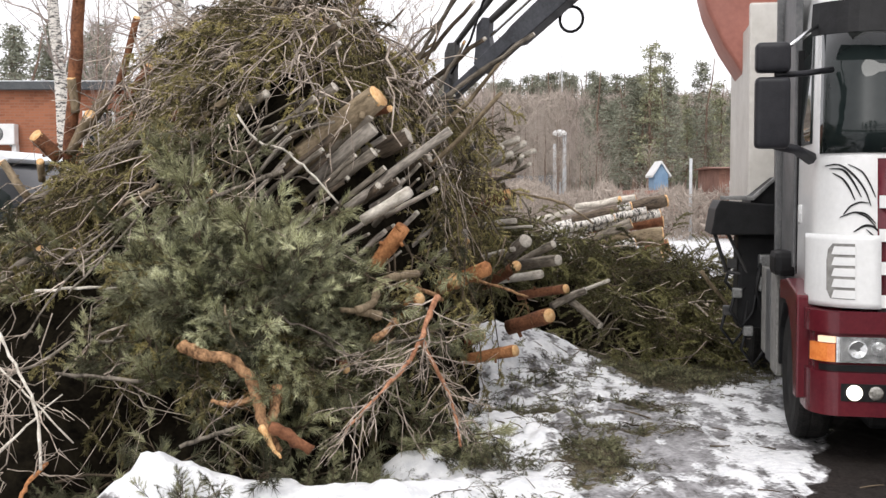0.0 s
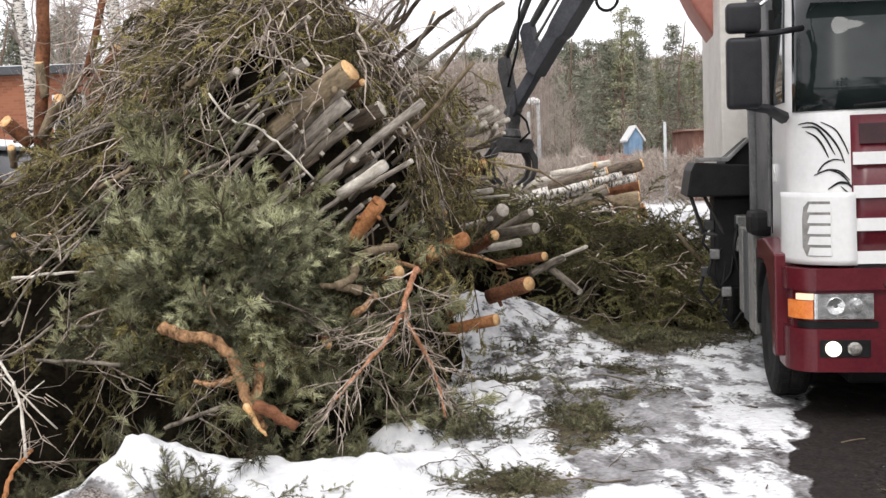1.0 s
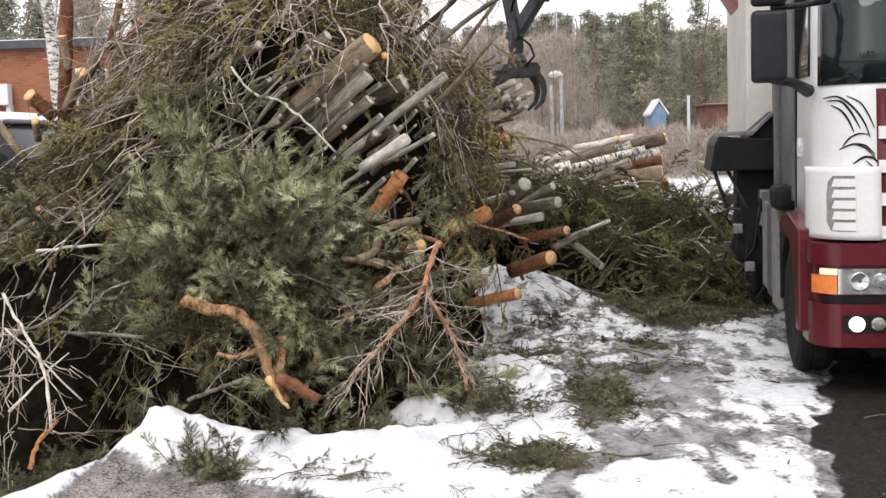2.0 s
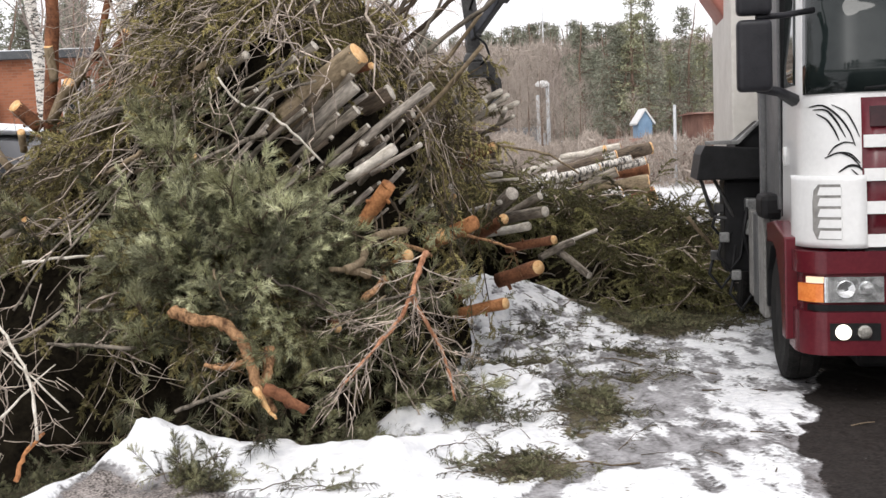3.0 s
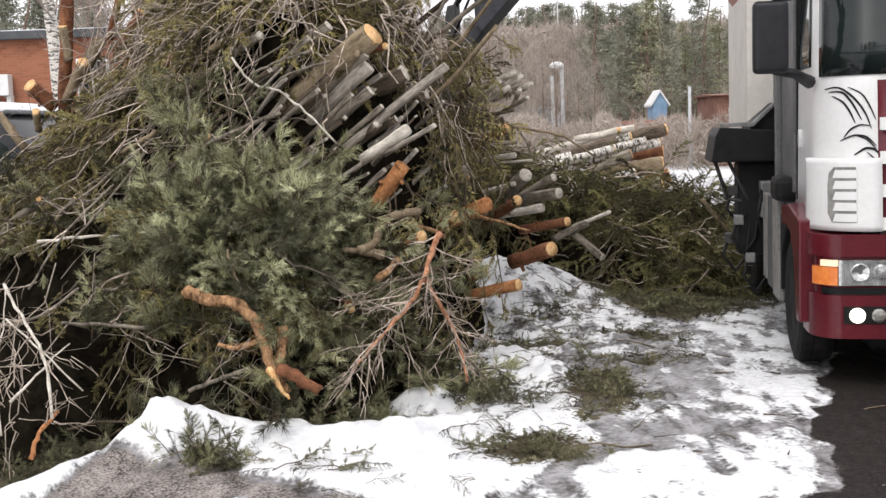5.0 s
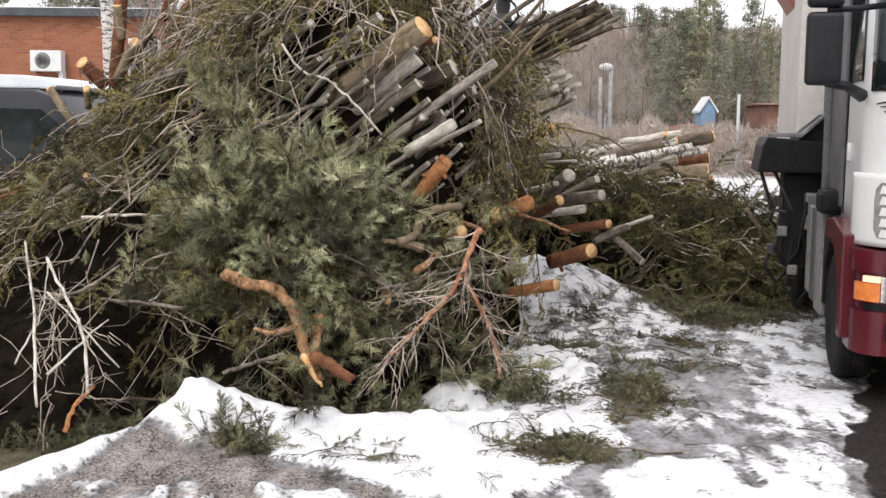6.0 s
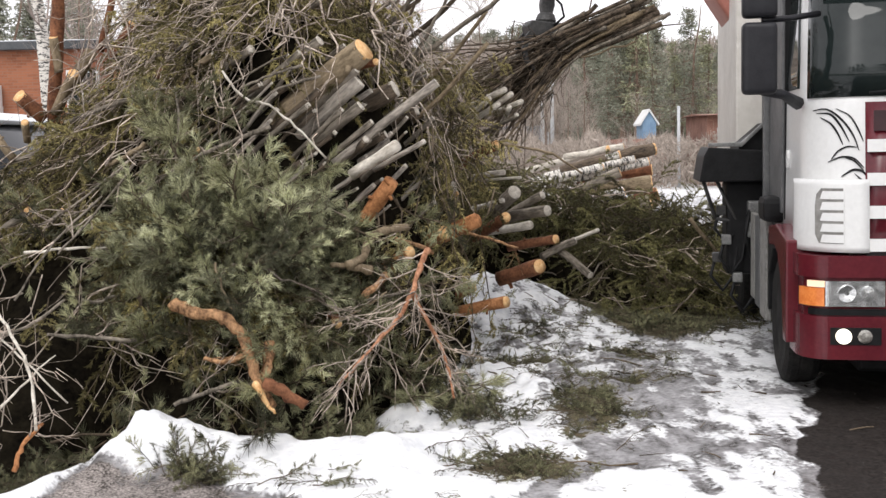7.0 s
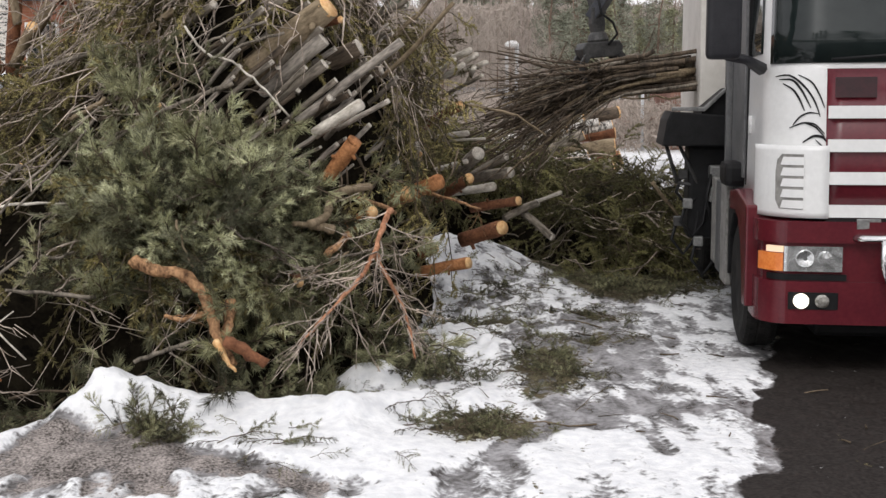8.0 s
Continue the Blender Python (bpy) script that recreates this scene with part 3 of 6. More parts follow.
def pile_spots(count, x0, x1, s0, s1, lift=0.0):
    """Random spots on the side of the pile that faces the road: places, downhill ways and normals."""
    x = rng.uniform(x0, x1, count)
    s = rng.uniform(s0, s1, count)
    y0 = foot_y(x)
    y = y0 + s * (11.3 - y0) + rng.normal(0, 0.05, count)
    nrm = slope_of(pile_z, x, y)
    z = pile_z(x, y)
    p = np.stack([x, y, z], 1) + nrm * (rng.uniform(-0.16, 0.10, count) + lift)[:, None]
    down = unit(np.stack([np.zeros(count), np.zeros(count), -np.ones(count)], 1) + nrm * nrm[:, 2:3])
    keep = clumped(x, z) & ~log_zone(x, z)
    return p[keep], down[keep], nrm[keep]


def dress_pile():
    pine, pale, spruce, stems = Heap(), Heap(), Heap(), Heap()
    # drooping spruce boughs, tips down and to the west, over the upper slope
    p, d, n = pile_spots(2000, -5.2, 0.42, 0.14, 1.0, 0.09)
    ways = unit(d * 1.15 + np.array([-0.35, -0.20, -0.1]) + n * 0.30 + rng.normal(0, 0.30, p.shape))
    strew(SPRUCE, p, ways, n, spruce, stems, 0.7, 1.2)
    # pine in the lower part
    p, d, n = pile_spots(760, -5.6, 0.0, 0.0, 0.40)
    ways = unit(d * 0.35 + n * 0.75 + np.array([-0.10, -0.15, 0.15]) + rng.normal(0, 0.45, p.shape))
    strew(PINE, p, ways, n, pine, stems)
    # boughs that hang over the east end of the ridge
    for cx, cy, cz, count in ((0.10, 10.9, 2.48, 30), (0.12, 10.4, 1.95, 26), (-0.02, 9.9, 1.60, 18)):
        q = np.array([cx, cy, cz]) + rng.normal(0, 1, (count, 3)) * (0.17, 0.15, 0.16)
        w = unit(np.array([0.25, -0.35, -0.55]) + rng.normal(0, 0.5, q.shape))
        strew(SPRUCE, q, w, np.tile((0.3, -0.8, 0.5), (count, 1)), spruce, stems, 0.5, 0.85)
    # one large pale pine top that bulges out at the front
    c = np.array([-1.40, 8.15, 1.04])
    for k in range(230):
        o = unit(rng.normal(0, 1, 3) * (1, 0.8, 0.9) + (0, -0.5, 0.25))
        q = c + o * np.array([0.66, 0.50, 0.46]) * rng.uniform(0.55, 1.0)
        strew(PINE, [q], [unit(o + rng.normal(0, 0.4, 3))], [unit(o + (0, 0, 0.5))], pale, stems, 0.6, 0.95)
    for name, h, m, label in (("pine_foliage", pine, M_PINE, "grey-green pine branches heaped on the brush pile"),
                              ("pale_pine_foliage", pale, M_PINE_PALE, "pale bluish pine top bulging from the brush pile"),
                              ("spruce_foliage", spruce, M_SPRUCE, "drooping olive-brown spruce boughs on the brush pile"),
                              ("foliage_twigs", stems, M_DRYTWIG, "thin brown twigs among the needles")):
        tagged(part(name, h.mesh(name), m), label, "brush pile", kind="stuff")


dress_pile()


def dress_heap():
    """Green spruce boughs over the lower heap."""
    nd, st = Heap(), Heap()
    count = 900
    x, y = rng.uniform(0.2, 3.7, count), rng.uniform(12.0, 15.8, count)
    n = slope_of(heap_z, x, y)
    p = np.stack([x, y, heap_z(x, y)], 1) + n * rng.uniform(-0.15, 0.08, count)[:, None]
    p = p[heap_z(x, y) > 0.12]
    ways = unit(np.array([0.35, -0.35, 0.0]) + rng.normal(0, 0.55, p.shape) * (1, 1, 0.4))
    keep = (p[:, 0] > 1.55) | (p[:, 2] > 0.80)
    keep &= fbm(p[:, 0] * 2.4, p[:, 2] * 2.6 + p[:, 1]) > -0.30
    strew(SPRUCE, p[keep], ways[keep], n[:len(p)][keep], nd, st)
    bare = Heap()
    for k in range(80):
        x, y = rng.uniform(0.5, 3.5), rng.uniform(12.6, 15.0)
        a = np.array([x, y, heap_z(x, y) + rng.uniform(0.03, 0.16)])
        d = unit(np.array([rng.choice((-1, 1)) * rng.uniform(0.3, 1), -0.3, rng.normal(-0.25, 0.35)]))
        r0 = 0.004 + 0.010 * rng.uniform(0, 1) ** 2
        bare.add(*tube(wander(a, a + d * rng.uniform(0.3, 0.9), 6, 0.3), np.linspace(r0, r0 * 0.4, 6), 4, cap=False))
    tagged(part("spruce_heap_sticks", bare.mesh("spruce_heap_sticks"), M_DEADTWIG), "bare sticks lying over the low spruce heap", "brush heap", kind="stuff")
    tagged(part("spruce_heap_foliage", nd.mesh("spruce_heap_foliage"), M_SPRUCE_GREEN), "green spruce boughs in a low heap beside the truck", "brush heap", kind="stuff")
    tagged(part("spruce_heap_twigs", st.mesh("spruce_heap_twigs"), M_DRYTWIG), "brown twigs in the low spruce heap", "brush heap", kind="stuff")


dress_heap()


def dead_twigs():
    """Long bare twigs that hang over the slope of the pile."""
    h = Heap()
    x = np.concatenate([rng.uniform(-5.2, -0.15, 560), rng.uniform(-2.3, -0.3, 330)])
    s = np.concatenate([rng.uniform(0.12, 1.0, 560), rng.uniform(0.45, 1.0, 330)])
    y0 = foot_y(x)
    y = y0 + s * (11.2 - y0)
    n = slope_of(pile_z, x, y)
    p = np.stack([x, y, pile_z(x, y)], 1)
    down = unit(np.stack([0 * x, 0 * x, -1 + 0 * x], 1) + n * n[:, 2:3])
    ways = unit(down * 1.0 + np.array([-0.55, -0.1, -0.1]) + rng.normal(0, 0.58, p.shape))
    for q, w, m in zip(p, ways, n):
        if log_zone(q[:1], q[2:])[0] or (q[0] < -1.9 and rng.uniform() < 0.60):
            continue
        ln = rng.uniform(0.5, 1.7)
        w = unit(w - m * np.dot(w, m) * 0.8)
        a = q + m * rng.uniform(-0.02, 0.20)
        pts = wander(a, a + w * ln + m * rng.uniform(-0.05, 0.12), 9, 0.42, rng.uniform(-0.14, 0.16) * ln)
        r0 = 0.0028 + 0.010 * rng.uniform(0, 1) ** 2.2
        h.add(*tube(pts, np.linspace(r0, r0 * 0.4, 9), 4, cap=False))
        for k in range(rng.integers(1, 5)):
            i = rng.integers(1, 8)
            d = unit(w + rng.normal(0, 0.5, 3))
            b = pts[i] + d * ln * rng.uniform(0.15, 0.4)
            h.add(*tube(wander(pts[i], b, 4, 0.35), np.linspace(r0 * 0.6, r0 * 0.3, 4), 3, cap=False))
    tagged(part("dead_twigs", h.mesh("dead_twigs"), M_DEADTWIG), "long bare grey twigs hanging over the brush pile", "brush pile", kind="stuff")


dead_twigs()

# ---------------------------------------------------------------- logs and branches of the pile
BARK_WORDS = {"grey_bark": "grey-barked log with a cut end in the brush pile", "dark_bark": "dark-barked log in the brush pile", "silver_grey_bark": "silver-grey weathered log in the brush pile",
              "olive_bark": "olive-barked branch in the brush pile", "orange_pine_bark": "orange pine log with a pale cut end in the brush pile",
              "red_brown_bark": "red-brown pine log with a pale cut in the brush pile", "tan_torn_bark": "torn tan limb in the brush pile", "pale_debarked_wood": "pale weathered pole in the brush pile"}


def frame_along(a, b):
    """A pose at a whose z axis points to b."""
    return Matrix.Translation(a) @ (Vector(b) - Vector(a)).to_track_quat("Z", "Y").to_matrix().to_4x4()


def tube_mesh(name, pts, radii, sides, rough):
    h = Heap()
    h.add(*tube(pts, radii, sides, rough))
    return h.mesh(name)


def log(a, b, r0, r1, bark, cut=M_WOOD, label="", group="logs in the brush pile", bend=0.10, lean=None):
    """A log from its cut end a to b, with a slanted cut face and a few knots."""
    ln = (Vector(b) - Vector(a)).length
    n = max(6, int(ln / 0.12))
    pts = wander((0, 0, 0), (0, 0, ln), n, bend * 0.35)
    pts[:, :2] -= pts[:1, :2]
    t = np.linspace(0, 1, n)
    radii = r0 + (r1 - r0) * t + rng.normal(0, 0.035 * r0, n)
    place = frame_along(a, b)
    lean = lean or (0.7 if cut is M_WOOD else 0.12)
    side = place.to_3x3().transposed() @ Vector((0.1, -1, 0.1))
    slant = np.array(side.xy) * rng.uniform(0.35, 0.75) * lean     # the saw cut leans towards the road

    def sawn(v, count):
        v[:count, 2] += v[:count, :2] @ slant
        return v
    h = Heap()
    tv, tf = tube(pts, radii, 12, 0.05)
    h.add(sawn(tv, 12), tf)
    for k in range(rng.integers(1, 4)):
        i = rng.integers(1, n - 1)
        d = unit(np.array([*rng.normal(0, 1, 2), rng.uniform(-0.2, 0.8)]))
        h.add(*tube(np.stack([pts[i], pts[i] + d * r0 * rng.uniform(1.2, 1.9)]), (r0 * 0.35, r0 * 0.22), 6))
    ob = smooth(part("log", h.mesh("log"), bark))
    ob.matrix_world = place
    ring = Heap()
    tv, tf = tube(np.array([(0, 0, -0.009), (0, 0, 0.02)]), (r0 * 0.93, r0 * 0.95), 16, 0.04)
    ring.add(sawn(tv, len(tv)), tf)
    part("cut_face", ring.mesh("cut_face"), cut, ob, "fresh pale cut wood" if cut is M_WOOD else "weathered cut wood")
    return tagged(ob, label or BARK_WORDS[bark.name], "log", group)


def branch(points, r0, r1, bark, twigs=0, label=""):
    """A crooked limb through the given bends, with side twigs."""
    p = np.array(points, float)
    n = 5 * (len(p) - 1) + 1
    u = np.linspace(0, len(p) - 1, n)
    q = np.stack([np.interp(u, range(len(p)), p[:, k]) for k in range(3)], 1)
    for _ in range(2):
        q[1:-1] = (q[:-2] + 2 * q[1:-1] + q[2:]) / 4
    q += rng.normal(0, 0.0035, q.shape)
    o = q[0].copy()
    q -= o
    h = Heap()
    radii = np.linspace(r0, r1, n) * (1 + rng.normal(0, 0.10, n)) * 0.88
    h.add(*tube(q, radii, 14, 0.11))
    tw = Heap()
    for k in range(twigs):
        i = rng.integers(1, n - 1)
        d = unit(unit(q[i] - q[i - 1]) + rng.normal(0, 0.55, 3))
        e = q[i] + d * rng.uniform(0.15, 0.45)
        s = wander(q[i], e, 5, 0.22)
        tw.add(*tube(s, np.linspace(min(r1, 0.006), 0.0018, 5), 4, cap=False))
        for j in range(4):
            c = s[rng.integers(1, 4)]
            tw.add(*tube(wander(c, c + unit(d + rng.normal(0, 0.6, 3)) * rng.uniform(0.08, 0.2), 3, 0.2), (0.003, 0.002, 0.0012), 3, cap=False))
    ob = smooth(part("branch", h.mesh("branch"), bark))
    ob.location = o
    if twigs:
        tagged(part("twig_spray", tw.mesh("twig_spray"), M_DEADTWIG if bark is not M_BARK_TAN else M_BARK_TAN, ob), kind="stuff")
    return tagged(ob, label or "bare crooked branch lying on the brush pile", "branch", "branches on the brush pile")


# logs that stick out of the pile on its road side
log((-0.48, 8.84, 2.60), (-1.59, 8.94, 1.74), 0.096, 0.110, M_BARK_OLIVE, label="thick olive-barked log with an orange cut end", lean=0.85)
log((-0.55, 8.84, 2.47), (-1.32, 8.94, 1.79), 0.052, 0.050, M_BARK_GREY, M_PALE)
log((-0.52, 8.84, 2.37), (-1.46, 8.94, 1.55), 0.057, 0.054, M_BARK_SILVER, M_PALE)
log((-0.51, 8.79, 2.19), (-1.47, 8.89, 1.41), 0.042, 0.040, M_BARK_GREY, M_PALE)
log((0.05, 8.85, 2.35), (-0.72, 8.80, 1.77), 0.034, 0.034, M_BARK_SILVER, M_PALE, label="long straight grey log with a weathered end")
log((-0.27, 9.26, 2.33), (-0.80, 9.36, 2.05), 0.070, 0.067, M_BARK_DARK, M_PALE)
log((-0.24, 8.50, 1.90), (-0.58, 8.60, 1.69), 0.042, 0.041, M_PALE, M_PALE, label="short pale debarked log")
log((-0.05, 8.60, 1.92), (-0.42, 8.70, 1.72), 0.020, 0.020, M_BARK_SILVER, M_PALE)
log((0.02, 10.09, 2.12), (-0.44, 10.19, 1.72), 0.022, 0.021, M_BARK_GREY, M_PALE)
log((-0.11, 10.00, 2.18), (-0.61, 10.10, 1.98), 0.040, 0.039, M_BARK_DARK, M_PALE)
log((-0.34, 8.95, 1.98), (-0.82, 9.05, 1.71), 0.030, 0.029, M_BARK_DARK, M_PALE)
log((-0.18, 10.00, 2.24), (-0.71, 10.10, 1.95), 0.036, 0.034, M_BARK_DARK, M_PALE)
log((-0.80, 8.83, 2.67), (-1.13, 8.93, 2.42), 0.040, 0.038, M_BARK_GREY, M_PALE)
log((-0.94, 8.73, 2.58), (-1.40, 8.83, 2.17), 0.025, 0.024, M_BARK_GREY, M_PALE)
log((-0.71, 8.82, 2.45), (-1.35, 8.92, 2.05), 0.029, 0.028, M_BARK_GREY, M_PALE)
log((-0.81, 8.72, 2.30), (-1.42, 8.82, 1.82), 0.027, 0.026, M_BARK_DARK, M_PALE)
log((-0.63, 8.96, 2.64), (-1.02, 9.06, 2.35), 0.021, 0.020, M_BARK_GREY, M_PALE)
log((-0.40, 9.00, 2.52), (-0.64, 9.10, 2.46), 0.028, 0.027, M_BARK_RED)
log((-0.64, 8.67, 2.16), (-1.13, 8.77, 1.72), 0.021, 0.020, M_BARK_GREY, M_PALE)
log((-0.43, 8.77, 2.07), (-1.13, 8.87, 1.51), 0.023, 0.022, M_BARK_GREY, M_PALE)
log((-0.87, 8.61, 2.20), (-1.43, 8.71, 1.77), 0.020, 0.020, M_BARK_GREY, M_PALE)
# thinner poles at the end of the pile
log((0.39, 11.20, 2.65), (0.24, 11.20, 2.32), 0.024, 0.023, M_PALE, M_PALE)
log((0.68, 10.90, 2.38), (0.32, 11.30, 2.23), 0.028, 0.028, M_PALE, M_PALE)
log((0.74, 10.90, 2.34), (0.40, 11.30, 2.11), 0.026, 0.025, M_PALE, M_PALE)
log((0.83, 10.90, 2.27), (0.51, 11.30, 2.15), 0.023, 0.023, M_PALE, M_PALE)
log((0.72, 10.90, 2.22), (0.68, 11.30, 2.09), 0.023, 0.023, M_PALE, M_PALE)
log((0.79, 10.90, 2.15), (0.45, 11.30, 1.97), 0.018, 0.018, M_BARK_GREY, M_PALE)
log((0.54, 10.90, 2.30), (0.24, 11.30, 2.06), 0.023, 0.023, M_PALE, M_PALE)
log((0.62, 10.90, 2.25), (0.29, 11.30, 2.03), 0.026, 0.025, M_PALE, M_PALE)
log((-0.06, 10.90, 2.72), (-0.38, 11.30, 2.58), 0.018, 0.018, M_BARK_GREY, M_PALE)
log((0.10, 10.90, 2.77), (-0.44, 11.30, 2.61), 0.015, 0.015, M_BARK_GREY, M_PALE)
log((-0.19, 10.90, 2.60), (-0.49, 11.30, 2.56), 0.023, 0.023, M_PALE, M_PALE)
log((0.61, 11.20, 1.88), (0.23, 11.60, 1.66), 0.048, 0.047, M_BARK_RED, label="red-brown pine pole in the pile")
log((0.69, 11.40, 1.62), (0.34, 11.60, 1.57), 0.027, 0.026, M_PALE, M_PALE)
log((0.84, 11.30, 1.57), (0.39, 11.60, 1.54), 0.013, 0.013, M_PALE, M_PALE)
log((-0.29, 8.59, 1.64), (-0.54, 8.69, 1.31), 0.057, 0.055, M_BARK_PINE, M_BARK_PINE, label="short orange pine log standing up")
log((0.35, 9.60, 1.28), (-0.03, 9.90, 1.10), 0.064, 0.062, M_BARK_PINE, M_BARK_PINE, label="orange pine limb with a torn end")
log((0.09, 9.30, 1.21), (-0.08, 9.80, 1.08), 0.057, 0.057, M_BARK_PINE, label="orange pine limb with a round pale cut")
log((-0.17, 8.56, 1.13), (-0.35, 8.66, 1.01), 0.045, 0.043, M_BARK_PINE)
log((1.01, 11.30, 0.72), (0.63, 11.50, 0.58), 0.072, 0.070, M_BARK_RED, label="red-brown pine log with a round pale cut")
log((0.63, 10.30, 0.52), (-0.18, 10.40, 0.35), 0.051, 0.049, M_BARK_PINE, label="straight orange pine pole with a pale cut")
log((-0.64, 7.75, 0.74), (-0.70, 8.11, 0.81), 0.035, 0.035, M_BARK_RED)
log((0.22, 10.80, 1.45), (0.19, 11.20, 1.53), 0.026, 0.025, M_PALE)
log((0.35, 10.60, 0.61), (-0.03, 10.70, 0.43), 0.040, 0.039, M_BARK_RED)
log((0.69, 11.20, 1.20), (0.40, 11.60, 0.99), 0.053, 0.052, M_BARK_RED)
log((1.16, 12.00, 1.21), (0.73, 12.40, 1.12), 0.057, 0.056, M_BARK_GREY, M_PALE)
log((1.13, 12.20, 1.36), (0.71, 12.50, 1.11), 0.043, 0.042, M_BARK_GREY, M_PALE)
log((1.45, 12.20, 0.88), (1.10, 12.00, 0.74), 0.040, 0.038, M_BARK_GREY, M_PALE)
log((1.24, 12.00, 0.92), (0.77, 12.20, 0.83), 0.048, 0.047, M_BARK_RED)
log((0.83, 12.00, 1.40), (0.66, 12.40, 1.19), 0.074, 0.073, M_BARK_GREY, M_PALE)
log((1.57, 11.90, 0.56), (1.29, 12.20, 0.80), 0.039, 0.038, M_BARK_GREY, M_PALE)
log((0.99, 12.00, 1.07), (0.57, 12.30, 0.99), 0.043, 0.042, M_PALE, M_PALE)
log((1.71, 12.30, 0.98), (1.36, 12.60, 0.82), 0.020, 0.020, M_PALE, M_PALE)
log((0.70, 11.80, 1.33), (0.40, 12.10, 1.24), 0.025, 0.025, M_PALE, M_PALE)
# butts and poles that stand up along the upper edge
log((-2.97, 9.90, 3.75), (-3.13, 10.00, 2.13), 0.056, 0.054, M_BARK_RED, label="tall brown pine trunk leaning out of the pile")
log((-2.65, 10.40, 3.40), (-2.83, 10.40, 2.75), 0.032, 0.030, M_BARK_RED)
log((-2.49, 10.20, 2.96), (-2.70, 10.20, 2.68), 0.041, 0.039, M_BARK_RED)
log((-3.07, 9.90, 2.83), (-3.04, 9.90, 2.55), 0.038, 0.036, M_BARK_OLIVE)
log((-2.89, 9.80, 2.53), (-3.08, 9.90, 2.22), 0.046, 0.045, M_BARK_OLIVE)
log((-2.82, 10.10, 2.73), (-3.02, 10.10, 2.40), 0.053, 0.050, M_BARK_OLIVE, M_BARK_OLIVE)
log((-3.44, 10.10, 2.37), (-3.27, 10.20, 2.18), 0.062, 0.060, M_BARK_RED)
log((-3.65, 9.90, 2.14), (-3.38, 9.70, 1.85), 0.035, 0.033, M_BARK_OLIVE)
log((-3.27, 9.70, 2.14), (-3.29, 9.80, 1.99), 0.032, 0.031, M_BARK_OLIVE)
log((-2.18, 10.60, 3.45), (-2.32, 10.50, 3.16), 0.033, 0.031, M_BARK_DARK, M_PALE)
log((-1.90, 10.60, 3.48), (-2.11, 10.30, 3.01), 0.040, 0.037, M_BARK_DARK, M_PALE)
log((-2.10, 9.56, 2.74), (-2.28, 9.66, 2.42), 0.048, 0.046, M_BARK_GREY, M_PALE)
log((-1.30, 8.82, 2.62), (-1.52, 8.95, 2.49), 0.033, 0.032, M_BARK_GREY, M_PALE)
log((-0.44, 11.00, 3.16), (-0.49, 11.00, 2.83), 0.044, 0.042, M_BARK_RED, M_BARK_RED)
log((-0.66, 10.80, 3.37), (-0.78, 10.80, 3.06), 0.018, 0.017, M_BARK_DARK, M_PALE)
log((-0.29, 10.60, 3.17), (-0.72, 10.60, 2.92), 0.023, 0.021, M_BARK_GREY, M_PALE)
log((-0.79, 9.13, 3.03), (-1.06, 9.23, 2.81), 0.024, 0.023, M_BARK_GREY, M_PALE)
log((-0.22, 10.70, 3.05), (-0.63, 10.70, 2.85), 0.023, 0.022, M_BARK_GREY, M_PALE)
# crooked limbs and long bare branches
branch([(-1.61, 7.31, 0.96), (-1.51, 7.28, 0.90), (-1.32, 7.28, 0.88), (-1.18, 7.22, 0.79), (-1.11, 7.12, 0.62), (-1.07, 7.07, 0.51), (-0.98, 7.01, 0.36)], 0.0450, 0.0300, M_BARK_TAN, 0, label="broken crooked orange pine limb with a torn tip")
branch([(-1.08, 7.04, 0.50), (-1.03, 6.99, 0.42), (-0.985, 6.97, 0.36), (-0.955, 6.97, 0.325)], 0.026, 0.007, M_WOOD, 0, label="pale torn wood at a broken limb's tip")
branch([(-1.02, 7.30, 0.68), (-1.02, 7.24, 0.59), (-1.06, 7.12, 0.47), (-1.03, 7.07, 0.38)], 0.0450, 0.0242, M_BARK_TAN, 0)
branch([(-1.02, 6.96, 0.52), (-0.93, 6.99, 0.47), (-0.78, 7.01, 0.36)], 0.0429, 0.0396, M_BARK_RED, 0)
branch([(-1.40, 7.14, 0.64), (-1.29, 7.13, 0.61), (-1.14, 7.18, 0.65)], 0.0152, 0.0186, M_BARK_TAN, 2)
branch([(-1.56, 7.00, 0.39), (-1.37, 7.07, 0.45), (-1.17, 7.13, 0.50)], 0.0133, 0.0149, M_BARK_GREY, 3)
branch([(-0.18, 8.43, 1.32), (-0.37, 8.19, 1.31), (-0.44, 8.07, 1.25), (-0.47, 7.97, 1.14), (-0.57, 7.86, 1.11)], 0.0280, 0.0320, M_BARK_OLIVE, 0)
branch([(-0.43, 8.01, 1.06), (-0.54, 7.91, 1.10), (-0.67, 7.84, 1.12)], 0.0342, 0.0190, M_BARK_OLIVE, 0)
branch([(-0.04, 7.82, 1.21), (-0.09, 7.66, 1.10), (-0.14, 7.52, 0.97), (-0.20, 7.37, 0.85), (-0.32, 7.11, 0.75), (-0.44, 6.81, 0.66), (-0.55, 6.62, 0.55)], 0.0230, 0.0075, M_BARK_PINK, 22, label="bare pinkish pine branch forking over the snow")
branch([(-0.14, 7.52, 0.97), (-0.05, 7.57, 0.78), (0.06, 7.65, 0.54), (0.11, 7.29, 0.33)], 0.0190, 0.0070, M_BARK_PINK, 22)
branch([(-0.15, 8.20, 0.90), (-0.32, 7.96, 0.89), (-0.48, 7.73, 0.89)], 0.0117, 0.0058, M_BARK_GREY, 6)
